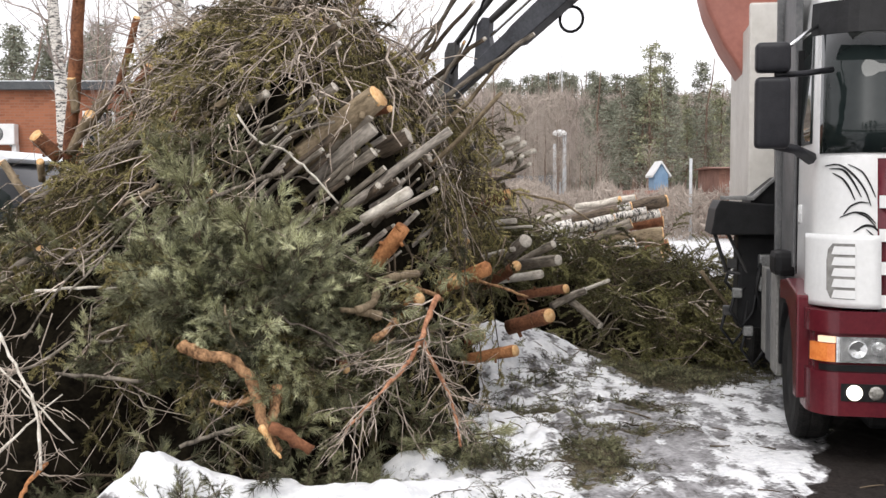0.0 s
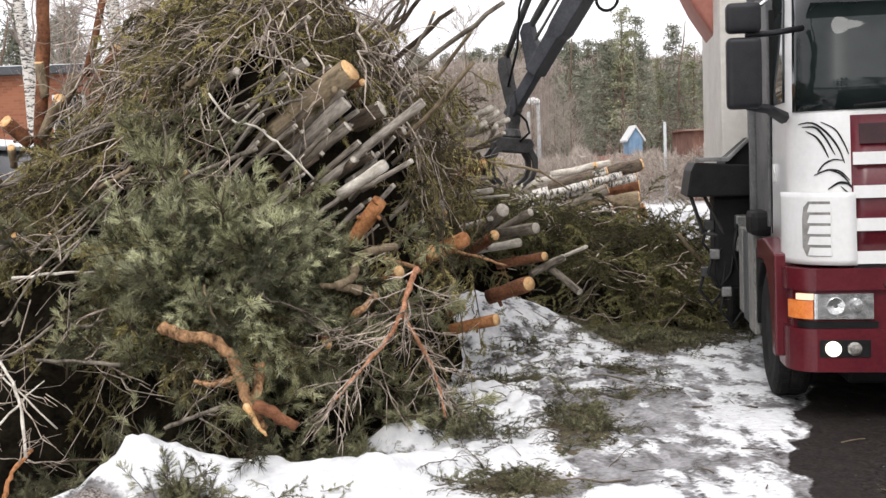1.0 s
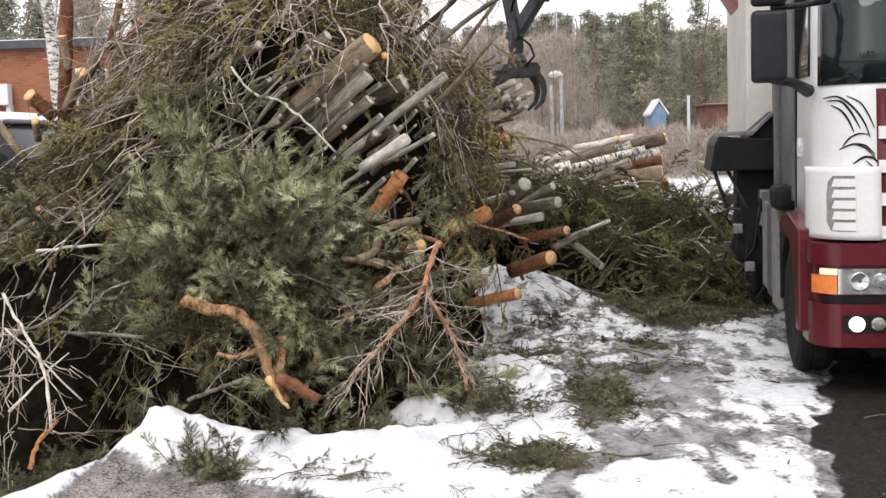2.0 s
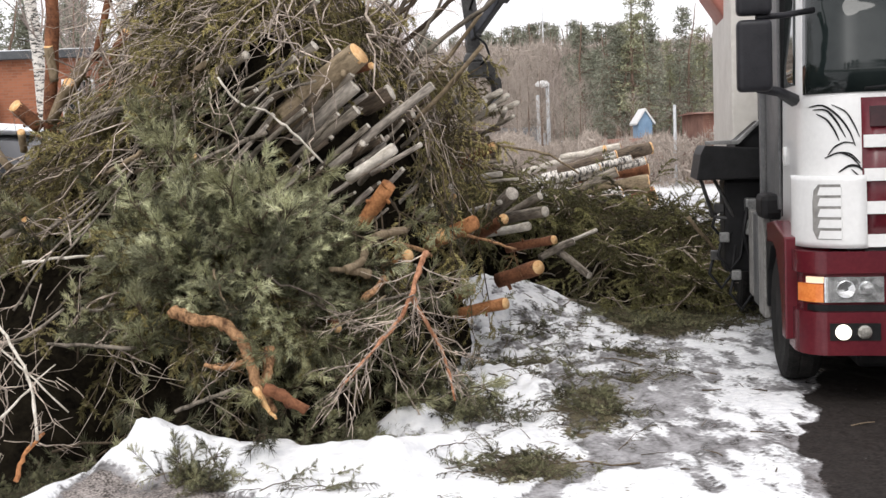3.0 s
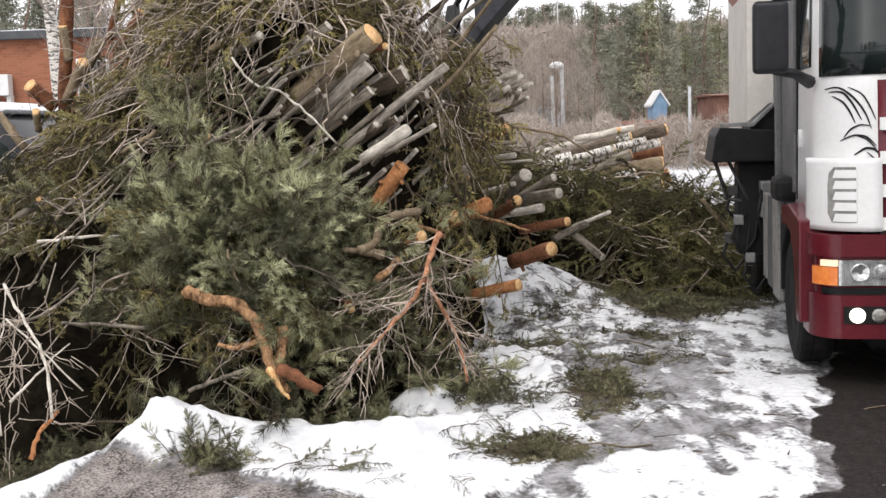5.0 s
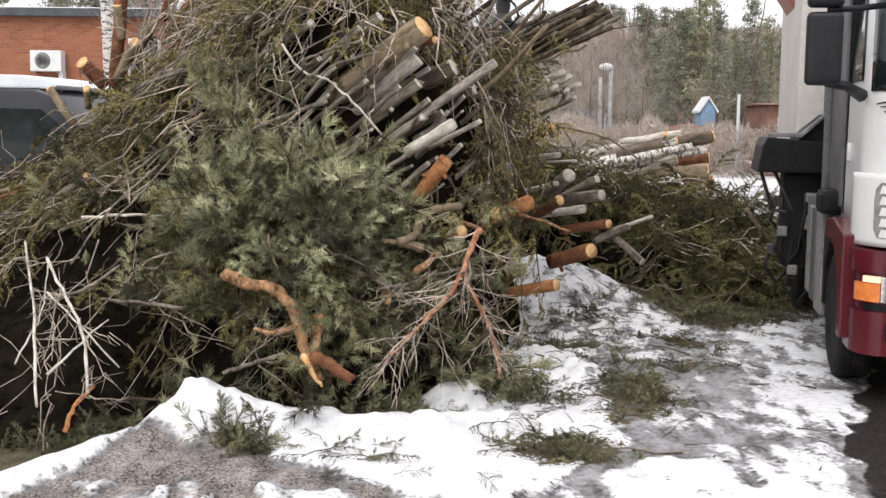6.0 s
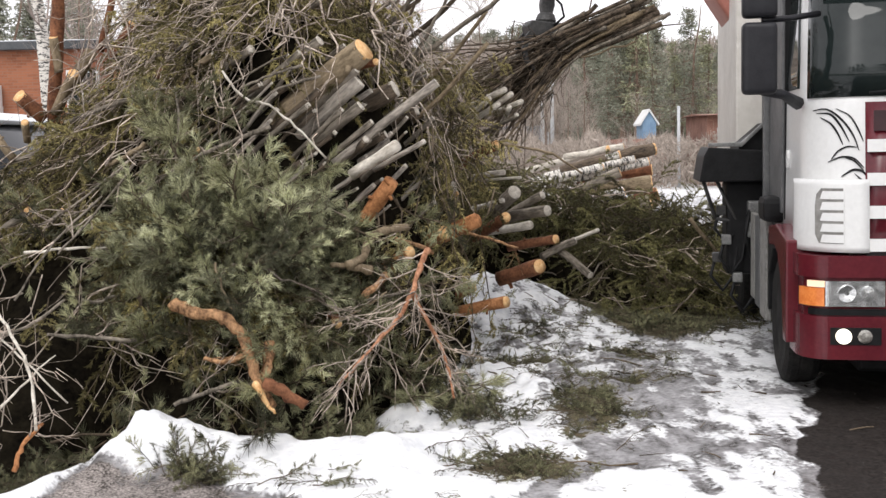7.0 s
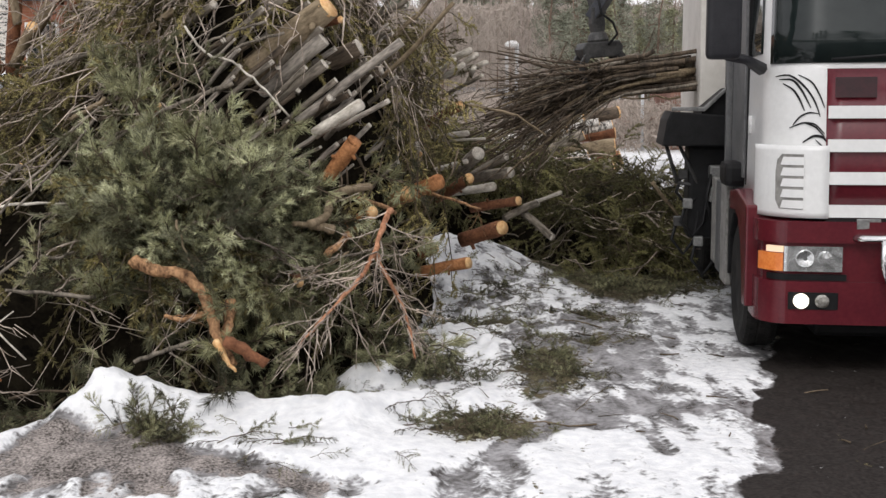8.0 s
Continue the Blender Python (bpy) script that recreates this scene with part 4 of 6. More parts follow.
branch([(-0.12, 8.35, 1.08), (0.00, 8.45, 0.89), (0.04, 8.46, 0.77)], 0.0099, 0.0059, M_BARK_GREY, 5)
branch([(-0.32, 8.02, 0.91), (-0.46, 7.77, 0.84), (-0.63, 7.56, 0.78)], 0.0095, 0.0038, M_BARK_OLIVE, 6)
branch([(0.26, 9.80, 1.17), (0.49, 9.80, 1.11), (0.70, 9.80, 1.03)], 0.0163, 0.0116, M_BARK_TAN, 1)
branch([(-0.33, 8.13, 1.01), (-0.46, 7.87, 0.91)], 0.0308, 0.0270, M_BARK_TAN, 0)
branch([(-0.25, 8.14, 1.26), (-0.10, 8.34, 1.20), (0.00, 8.47, 1.13)], 0.0174, 0.0174, M_BARK_TAN, 0)
branch([(-2.57, 7.50, 1.27), (-2.28, 7.46, 1.30), (-2.07, 7.64, 1.28)], 0.0107, 0.0089, M_PALE, 0, label="pale barkless stick lying across the needles")
branch([(-2.28, 6.98, 0.83), (-2.07, 7.20, 0.77), (-1.84, 7.30, 0.73)], 0.0099, 0.0149, M_BARK_GREY, 2)
branch([(-2.68, 7.17, 1.05), (-2.43, 6.79, 0.86), (-2.25, 6.59, 0.67), (-2.18, 6.39, 0.40)], 0.0102, 0.0102, M_PALE, 3)
branch([(-2.58, 6.89, 0.88), (-2.29, 6.62, 0.73), (-2.08, 6.65, 0.48)], 0.0082, 0.0049, M_PALE, 2)
branch([(-2.39, 6.36, 0.50), (-2.28, 6.58, 0.63), (-2.19, 6.82, 0.73)], 0.0090, 0.0045, M_PALE, 0)
branch([(-2.24, 6.20, 0.23), (-2.23, 6.31, 0.33), (-2.18, 6.48, 0.41)], 0.0147, 0.0118, M_BARK_PINE, 3)
branch([(-2.98, 7.60, 1.10), (-2.58, 6.69, 0.75), (-2.37, 6.14, 0.37)], 0.0090, 0.0090, M_PALE, 4)
branch([(-2.60, 6.44, 0.54), (-2.56, 6.76, 0.77), (-2.67, 7.16, 1.01)], 0.0061, 0.0046, M_PALE, 3)
branch([(-1.48, 8.57, 2.44), (-1.28, 8.36, 2.23), (-1.12, 8.35, 2.20), (-0.94, 8.34, 2.05), (-0.73, 8.32, 1.82)], 0.0102, 0.0081, M_PALE, 0)
branch([(-1.11, 8.30, 2.05), (-1.38, 8.23, 1.94), (-1.60, 8.15, 1.85), (-1.85, 8.08, 1.69), (-1.97, 7.96, 1.56)], 0.0177, 0.0098, M_BARK_GREY, 4)
branch([(-1.28, 10.34, 3.57), (-1.45, 9.36, 3.13), (-1.70, 9.27, 2.96), (-1.86, 9.10, 2.67), (-1.98, 9.06, 2.56)], 0.0221, 0.0123, M_BARK_GREY, 3)
branch([(-1.83, 8.64, 2.35), (-1.73, 8.33, 2.05), (-1.81, 8.24, 1.88), (-1.91, 8.17, 1.76)], 0.0102, 0.0082, M_BARK_GREY, 0)
branch([(-1.90, 8.68, 2.34), (-2.12, 8.82, 2.31), (-2.21, 8.68, 2.16)], 0.0103, 0.0062, M_BARK_GREY, 0)
branch([(-1.99, 8.34, 1.94), (-2.12, 8.21, 1.84), (-2.20, 8.17, 1.80)], 0.0198, 0.0158, M_BARK_OLIVE, 0)
branch([(-1.38, 7.51, 1.18), (-1.31, 7.37, 1.02), (-1.25, 7.30, 0.91)], 0.0089, 0.0071, M_BARK_OLIVE, 0)
branch([(-2.17, 7.30, 0.99), (-2.09, 7.37, 0.96), (-2.02, 7.47, 0.99)], 0.0138, 0.0087, M_BARK_GREY, 0)
branch([(-0.90, 8.56, 2.48), (-1.13, 8.45, 2.40), (-1.33, 8.44, 2.32)], 0.0122, 0.0081, M_BARK_GREY, 0)
branch([(-0.78, 8.57, 2.40), (-1.05, 8.45, 2.32), (-1.35, 8.31, 2.09)], 0.0122, 0.0081, M_BARK_GREY, 0)
branch([(0.36, 11.60, 1.95), (0.80, 11.60, 1.87), (1.19, 11.60, 1.79), (1.46, 11.60, 1.59)], 0.0165, 0.0110, M_BARK_OLIVE, 0, label="thin bent branch arching over the heap")
branch([(2.66, 12.30, 1.08), (2.87, 12.30, 0.82), (3.05, 12.30, 0.60)], 0.0233, 0.0175, M_BARK_OLIVE, 0)
branch([(0.74, 12.00, 1.90), (0.86, 12.00, 1.73), (0.89, 12.00, 1.56)], 0.0114, 0.0085, M_BARK_GREY, 0)
branch([(-2.25, 7.23, 1.00), (-2.40, 6.94, 0.87), (-2.61, 6.97, 0.82)], 0.0103, 0.0086, M_BARK_GREY, 3)
branch([(-2.02, 8.22, 1.82), (-2.22, 7.75, 1.46), (-2.33, 7.39, 1.27)], 0.0097, 0.0078, M_BARK_GREY, 3)
branch([(-2.19, 7.92, 1.60), (-2.39, 7.47, 1.33), (-2.52, 7.12, 1.02)], 0.0094, 0.0075, M_BARK_GREY, 4)
branch([(-2.02, 8.28, 1.88), (-2.34, 7.77, 1.53), (-2.73, 7.94, 1.37)], 0.0098, 0.0059, M_BARK_GREY, 3)


def log_stack():
    """Birch and spruce logs stacked behind the low heap."""
    r = random.Random(9)
    rows = ((3.62, 19.6, 1.02, 0.19, M_BARK_OLIVE), (3.72, 19.9, 1.58, 0.15, M_BARK_DARK), (3.60, 19.8, 1.38, 0.10, M_BIRCH), (3.35, 19.7, 1.42, 0.09, M_BIRCH),
            (3.10, 19.6, 1.50, 0.10, M_BIRCH), (3.25, 20.2, 1.62, 0.09, M_PALE), (2.95, 19.9, 1.60, 0.08, M_PALE), (3.55, 19.3, 0.72, 0.17, M_BARK_GREY),
            (3.05, 19.3, 1.22, 0.12, M_BARK_GREY), (3.75, 20.3, 1.22, 0.14, M_BARK_RED), (3.40, 19.1, 0.45, 0.20, M_BARK_GREY), (3.80, 20.0, 0.80, 0.20, M_BARK_RED),
            (3.50, 20.4, 0.42, 0.20, M_BARK_GREY), (3.05, 19.0, 0.90, 0.13, M_BIRCH), (2.80, 19.5, 1.30, 0.10, M_BIRCH), (3.60, 19.0, 0.20, 0.18, M_BARK_OLIVE), (3.7, 19.7, 0.20, 0.18, M_BARK_GREY), (3.6, 20.3, 0.18, 0.17, M_BARK_GREY))
    for x, y, z, rad, bark in rows:
        ln = r.uniform(0.9, 1.7)
        z += 0.17
        log((x, y, z), (x - ln, y + r.uniform(-0.5, 1.0), z - r.uniform(0.10, 0.55)), rad * 0.72, rad * 0.6, bark, M_WOOD,
            "birch log in a stack behind the heap" if bark is M_BIRCH else "sawn log in a stack behind the heap", "stacked logs", lean=0.3)


log_stack()


def ridge_poles():
    """Thin poles and cut stubs that stick out along the top and over the upper slope."""
    r = random.Random(17)
    for k in range(40):
        x = r.uniform(-2.3, 0.0)
        y = r.uniform(10.0, 11.0)
        z = float(pile_z(x, y)) - 0.1
        ln = r.uniform(0.6, 1.5)
        lean = r.uniform(0.35, 1.1)
        b = Vector((lean, r.uniform(-0.5, 0.1), r.uniform(0.55, 0.9))).normalized() * ln
        rad = r.uniform(0.007, 0.021)
        log((x + b.x, y + b.y, z + b.z), (x, y, z), rad, rad * 1.25, (M_BARK_DARK, M_BARK_GREY, M_BARK_DARK, M_BARK_OLIVE)[k % 4], M_PALE if k % 3 else M_WOOD, "thin bare pole sticking out of the pile", "poles on the pile", 0.3)
    for k in range(46):
        x = r.uniform(-4.2, -0.4)
        s = r.uniform(0.35, 0.98)
        y = float(foot_y(x)) * (1 - s) + 10.9 * s
        z = float(pile_z(x, y))
        n = slope_of(pile_z, np.array([x]), np.array([y]))[0]
        a = Vector((x, y, z)) + Vector(n) * r.uniform(0.10, 0.26)
        b = a - Vector((r.uniform(0.1, 0.5), r.uniform(-0.45, 0.0), r.uniform(0.1, 0.4))).normalized() * r.uniform(0.3, 0.7)
        rad = r.uniform(0.012, 0.032)
        log(a, b, rad, rad, (M_BARK_OLIVE, M_BARK_GREY, M_BARK_DARK, M_BARK_RED)[k % 4], M_WOOD if k % 2 else M_PALE, "short cut branch butt among the boughs", "cut butts on the pile", 0.2)


ridge_poles()


def log_zone_sticks():
    """Thin grey sticks that lie between and over the logs."""
    r = random.Random(23)
    for k in range(62):
        x = r.uniform(-1.25, 0.05)
        z = r.uniform(1.45, 2.6)
        y = 7.6
        while y < 10.4 and float(pile_z(x, y)) < z:
            y += 0.02
        y -= r.uniform(0.02, 0.16)
        ln = r.uniform(0.45, 1.15)
        a = math.radians(r.uniform(28, 52))
        d = Vector((-math.cos(a), r.uniform(-0.15, 0.10), -math.sin(a))) * ln
        rad = r.uniform(0.006, 0.021)
        log((x, y, z), Vector((x, y, z)) + d, rad, rad * 0.8, (M_BARK_GREY, M_BARK_SILVER, M_BARK_SILVER, M_BARK_DARK)[k % 4], M_PALE, "thin grey stick lying among the logs", "sticks among the logs", 0.35)


log_zone_sticks()
# ---------------------------------------------------------------- truck
TRUCK = pose(2.50, 8.2, 0, 0, 0, -8.9)
truck = empty("chipper_truck", TRUCK, "white and maroon truck with lit lamps, chipper and container", "truck")
WIDTH = 2.5


def cab_point(s, z, low):
    """A point on the outside of the cab: s < 0 side, 0 to 1 corner, 1 to 2 front, then mirrored."""
    if s > 1.5:
        x, y, zz = cab_point(3 - s, z, low)
        return WIDTH - x, y, zz
    rx, ry = (0.17, 0.24) if low else (0.34, 0.40)
    back = 0.0 if low else float(np.interp(z, (1.0, 1.2, 2.1, 2.2, 3.1, 3.6), (0.02, 0.04, 0.14, 0.17, 0.44, 0.60)))
    inset = 0.07 if low else 0.08 + float(np.interp(z, (1.0, 2.2, 3.1, 3.6), (0.02, 0.03, 0.08, 0.13)))
    if s <= 0:
        x, y = 0.0, ry - s * 1.6
    elif s < 1:
        a = s * math.pi / 2
        x, y = rx * (1 - math.cos(a)), ry * (1 - math.sin(a))
    else:
        x = rx + (s - 1) * 2 * (WIDTH / 2 - rx)
        y = 0.0
    y -= 0.05 * (1 - ((x - WIDTH / 2) / (WIDTH / 2)) ** 2)
    return x + inset, y + back, z


def cab_patch(s0, s1, zs, low=False, out=0.0, thick=0.03, ns=14, shrink=None):
    """A shell laid on the cab's outside between s0 and s1 and the heights zs; shrink slants its first edge."""
    bm = bmesh.new()
    rows = {}
    for lay, off in ((0, out), (1, out - thick)):
        for i, z in enumerate(zs):
            a = s0 + (shrink[i] if shrink else 0)
            for j in range(ns + 1):
                s = a + (s1 - a) * j / ns
                p = np.array(cab_point(s, z, low))
                e = 0.01
                t = np.array(cab_point(s + e, z, low)) - np.array(cab_point(s - e, z, low))
                nrm = unit(np.array([-(-t[1]), -t[0], 0]))
                if nrm[1] > 0 and abs(nrm[0]) < 0.5:
                    nrm = -nrm
                if s <= 0.02:
                    nrm = np.array([-1.0, 0, 0])
                if s >= 2.98:
                    nrm = np.array([1.0, 0, 0])
                rows[lay, i, j] = bm.verts.new(p + nrm * off)
    m = len(zs) - 1
    for i in range(m):
        for j in range(ns):
            bm.faces.new([rows[0, i, j], rows[0, i, j + 1], rows[0, i + 1, j + 1], rows[0, i + 1, j]])
            bm.faces.new([rows[1, i, j], rows[1, i + 1, j], rows[1, i + 1, j + 1], rows[1, i, j + 1]])
    for i in range(m):
        for j in (0, ns):
            bm.faces.new([rows[0, i, j], rows[0, i + 1, j], rows[1, i + 1, j], rows[1, i, j]])
    for j in range(ns):
        for i in (0, m):
            bm.faces.new([rows[0, i, j], rows[0, i, j + 1], rows[1, i, j + 1], rows[1, i, j]])
    return bm


def build_truck():
    shell_z = [1.10, 1.4, 1.8, 2.1, 2.2, 2.5, 2.8, 3.1, 3.35, 3.6]
    body = smooth(part("cab", cab_patch(-1.0, 4.0, shell_z, ns=60), M_WHITE, truck, "glossy white cab"))
    part("cab_roof", prism([(0.2, 0.55), (2.3, 0.55), (2.34, 2.0), (0.16, 2.0)], "z", 3.55, 3.68, 0.03), M_WHITE, truck)
    part("cab_back", box(0.02, 2.48, 1.96, 2.02, 0.9, 3.6), M_GREY_PANEL, truck)
    part("cab_inside", box(0.25, 2.25, 0.75, 1.9, 1.1, 3.3), M_BLACK, truck, "dark cab interior")
    smooth(part("windscreen", cab_patch(0.30, 2.70, [2.17, 2.4, 2.7, 3.06], out=0.012, thick=0.02, ns=30), M_WINDSCREEN, truck, "dark reflecting windscreen"))
    part("sun_visor", cab_patch(0.40, 2.60, [3.02, 3.12, 3.26], out=0.16, thick=0.03, ns=24), M_BLACK, truck, "black sun visor")
    smooth(part("side_window", cab_patch(-0.42, 0.03, [2.25, 2.5, 2.8, 3.1], out=0.010, thick=0.02, ns=8), M_WINDSCREEN, truck))
    smooth(part("grille_panel", cab_patch(1.02, 1.98, [1.08, 1.5, 2.13], out=0.012, thick=0.03, ns=16), M_MAROON, truck, "maroon grille panel"))
    for z in (1.15, 1.375, 1.60, 1.83):
        part("grille_bar", cab_patch(1.025, 1.975, [z - 0.043, z - 0.02, z + 0.02, z + 0.043], out=0.040, thick=0.05, ns=16), M_WHITE, truck, "white grille bar")
    part("bumper", cab_patch(-0.15, 3.15, [0.36, 0.40, 0.50, 0.60, 0.66], low=True, out=0.03, thick=0.08, ns=60), M_MAROON, truck, "maroon lower bumper")
    part("bumper_top", cab_patch(-0.15, 3.15, [0.93, 0.96, 1.03, 1.08], low=True, out=0.035, thick=0.08, ns=60), M_MAROON, truck, "maroon step above the headlamps")
    part("bumper_middle", cab_patch(-0.15, 3.15, [0.64, 0.70, 0.95], low=True, out=0.0, thick=0.05, ns=60), M_MAROON, truck)


build_truck()


def truck_details():
    def surf(x, z, out):
        """A point on the cab's corner and front at a distance x from the side."""
        lo, hi = 0.0, 1.5
        for _ in range(30):
            mid = (lo + hi) / 2
            if cab_point(mid, z, False)[0] < x - 0.03:
                lo = mid
            else:
                hi = mid
        p = np.array(cab_point(lo, z, False))
        q = np.array(cab_point(lo + 0.01, z, False)) - p
        return p + unit(np.array([q[1], -q[0], 0])) * out

    def ribbon(pts, width, out, thick=0.004):
        bm = bmesh.new()
        n = 14
        u = np.linspace(0, len(pts) - 1, n)
        xs, zs = np.interp(u, range(len(pts)), [p[0] for p in pts]), np.interp(u, range(len(pts)), [p[1] for p in pts])
        for _ in range(2):
            xs[1:-1] = (xs[:-2] + 2 * xs[1:-1] + xs[2:]) / 4
            zs[1:-1] = (zs[:-2] + 2 * zs[1:-1] + zs[2:]) / 4
        rows = []
        for i in range(n):
            w = width * math.sin(math.pi * (i + 0.6) / (n + 0.2)) ** 0.7 / 2 + 0.001
            j, k = max(i - 1, 0), min(i + 1, n - 1)
            dx, dz = xs[k] - xs[j], zs[k] - zs[j]
            ll = math.hypot(dx, dz) + 1e-9
            ax, az = -dz / ll * w, dx / ll * w
            rows.append([bm.verts.new(surf(max(xs[i] + s * ax, 0.16), zs[i] + s * az, o)) for s, o in ((-1, out), (1, out), (1, out - thick), (-1, out - thick))])
        for a, b in zip(rows, rows[1:]):
            for k in range(4):
                bm.faces.new((a[k], a[(k + 1) % 4], b[(k + 1) % 4], b[k]))
        return bm
    for pts, w in (([(0.20, 2.08), (0.28, 2.10), (0.38, 2.00), (0.44, 1.90), (0.47, 1.80)], 0.018), ([(0.22, 2.06), (0.30, 2.06), (0.36, 1.97), (0.41, 1.86)], 0.018),
                   ([(0.24, 2.03), (0.30, 1.99), (0.34, 1.92), (0.37, 1.84)], 0.016), ([(0.33, 2.09), (0.42, 2.04), (0.47, 1.94), (0.50, 1.86)], 0.013),
                   ([(0.30, 1.74), (0.34, 1.80), (0.40, 1.83), (0.46, 1.82)], 0.014), ([(0.28, 1.72), (0.36, 1.76), (0.44, 1.75), (0.50, 1.68)], 0.016),
                   ([(0.36, 1.76), (0.44, 1.73), (0.50, 1.66)], 0.014), ([(0.36, 1.62), (0.43, 1.67), (0.49, 1.66), (0.52, 1.62)], 0.024), ([(0.44, 1.64), (0.50, 1.58), (0.54, 1.50)], 0.014)):
        part("decal_stroke", ribbon(pts, w * 0.68, 0.006), M_BLACK, truck, "black curved decal stroke")
    # air scoop on the corner; its slatted opening is a grey patch painted as shade
    smooth(part("air_scoop", cab_patch(0.05, 1.03, [1.10, 1.14, 1.20, 1.50, 1.56, 1.60], out=0.055, thick=0.06, ns=20), M_WHITE, truck, "white corner air scoop"))
    scoop = part("scoop_opening_shade", cab_patch(0.50, 0.82, [1.16, 1.22, 1.42, 1.50, 1.54], out=0.058, thick=0.02, ns=8, shrink=[0.05, 0, 0, 0.02, 0.08]), M_DIRT_AND_SHADE, truck, "grey patch painted as the shade in the slatted opening")
    for z in (1.165, 1.24, 1.315, 1.39, 1.465):
        part("slat", cab_patch(0.57, 0.83, [z, z + 0.02, z + 0.056], out=0.064, thick=0.012, ns=6, shrink=[0.0, 0.01, 0.03]), M_WHITE, scoop)
    # cab flank: door joint, handle, dark rear panel
    part("rear_panel", box(0.075, 0.13, 1.24, 2.0, 1.30, 3.5, 0.008), M_GREY_PANEL, truck, "dirty dark grey cab flank panel")
    part("panel_strip", box(0.05, 0.11, 1.96, 2.05, 1.25, 3.4, 0.008), M_DIRT_AND_SHADE, truck)
    part("door_gap", box(0.095, 0.14, 1.21, 1.23, 1.25, 3.0, 0), M_BLACK, truck)
    part("door_handle", prism([(1.03, 1.66), (1.07, 1.65), (1.09, 1.73), (1.07, 1.80), (1.03, 1.80), (1.01, 1.73)], "x", 0.085, 0.12, 0.01), M_WHITE, truck)
    part("air_intake", box(-0.05, 0.25, 1.32, 1.75, 1.22, 1.42, 0.05), M_BLACK, truck)
    # wheel arch, step and skirts
    arch = [(0.30, 0.42), (0.46, 0.42), (0.50, 0.62), (0.60, 0.85), (0.78, 1.02), (1.0, 1.07), (1.3, 1.05), (1.3, 1.20), (0.9, 1.24), (0.30, 1.16)]
    part("wheel_arch", prism(arch, "x", -0.015, 0.30, 0.015), M_MAROON, truck, "maroon wheel arch")
    part("arch_liner", prism([(0.45, 0.40), (0.52, 0.62), (0.62, 0.84), (0.80, 1.0), (1.0, 1.05), (1.25, 1.02), (1.48, 0.80), (1.5, 0.5), (1.56, 0.5), (1.56, 1.12), (0.44, 1.12)], "x", 0.01, 0.45, 0.01), M_BLACK, truck)
    for y0, y1, z0, m in ((1.62, 2.02, 0.38, M_DIRT_AND_SHADE), (2.06, 2.40, 0.42, M_GREY_PANEL), (2.44, 2.75, 0.45, M_DIRT_AND_SHADE)):
        part("side_skirt", box(0.0, 0.05, y0, y1, z0, 1.22, 0.012), m, truck, "road-dirty side skirt")
    part("step", box(0.02, 0.30, 1.60, 2.0, 0.48, 0.56, 0.01), M_BLACK, truck)
    # wheels
    for x0, y in ((0.03, 1.02), (2.17, 1.02), (0.06, 4.55), (2.14, 4.55), (0.06, 5.85), (2.14, 5.85)):
        prof = [(0.28, 0.02), (0.42, 0.0), (0.485, 0.02), (0.50, 0.05), (0.50, 0.10), (0.492, 0.105), (0.492, 0.115), (0.50, 0.12), (0.50, 0.20), (0.485, 0.25), (0.42, 0.29), (0.28, 0.27)]
        w = part("tyre", lathe([(r, h) for r, h in prof], 40, "x"), M_TYRE, truck, "dirty black tyre")
        w.location = (x0, y, 0.50)
        part("rim", lathe([(0.001, 0.06), (0.10, 0.03), (0.14, 0.05), (0.20, 0.10), (0.27, 0.03), (0.29, 0.02), (0.29, 0.22), (0.001, 0.22)], 32, "x"), M_STEEL, w)
    # lamps
    for side in (0, 1):
        def s(a):
            return a if side == 0 else 3 - a
        lamp = part("headlamp", cab_patch(*sorted((s(0.90), s(1.165))), [0.73, 0.80, 0.86, 0.905], low=True, out=0.028, thick=0.05, ns=8), M_HEADGLASS, truck, "clear headlamp")
        part("headlamp_bulb", lathe([(0.001, -0.02), (0.045, -0.015), (0.05, 0.0), (0.04, 0.012), (0.001, 0.015)], 16, "y"), M_HEADGLASS, lamp).location = ((0.48, 2.02)[side], -0.06, 0.825)
        part("reflector_bowl", lathe([(0.001, 0.0), (0.03, -0.012), (0.058, -0.022), (0.062, -0.02), (0.062, 0.02), (0.001, 0.02)], 18, "y"), M_HEADGLASS, lamp).location = ((0.345, 2.155)[side], -0.042, 0.82)
        part("indicator", cab_patch(*sorted((s(0.25), s(0.88))), [0.73, 0.79, 0.855], low=True, out=0.03, thick=0.05, ns=8), M_ORANGE, truck, "orange indicator lens")
        part("position_lamp", cab_patch(*sorted((s(0.50), s(0.88))), [0.862, 0.88, 0.905], low=True, out=0.03, thick=0.05, ns=8), M_POSITION, truck, "faintly lit position lamp")
        part("fog_lamp_housing", cab_patch(*sorted((s(1.0), s(1.155))), [0.465, 0.52, 0.585], low=True, out=0.036, thick=0.03, ns=6), M_BLACK, truck)
        for x, m, lab, rr in ((0.325, M_LAMP_ON, "lit round fog lamp", 0.052), (0.465, M_FOG_OFF, "unlit round lamp", 0.048)):
            part("fog_lamp", lathe([(0.001, -0.026), (rr * 0.7, -0.022), (rr, -0.010), (rr, 0.02), (0.001, 0.02)], 20, "y"), m, truck, lab).location = ((x, 2.5 - x)[side], -0.058 - 0.02 * x, 0.525)
        part("bumper_slot", cab_patch(*sorted((s(0.5), s(1.18))), [0.668, 0.69, 0.71], low=True, out=0.02, thick=0.03, ns=10), M_BLACK, truck)
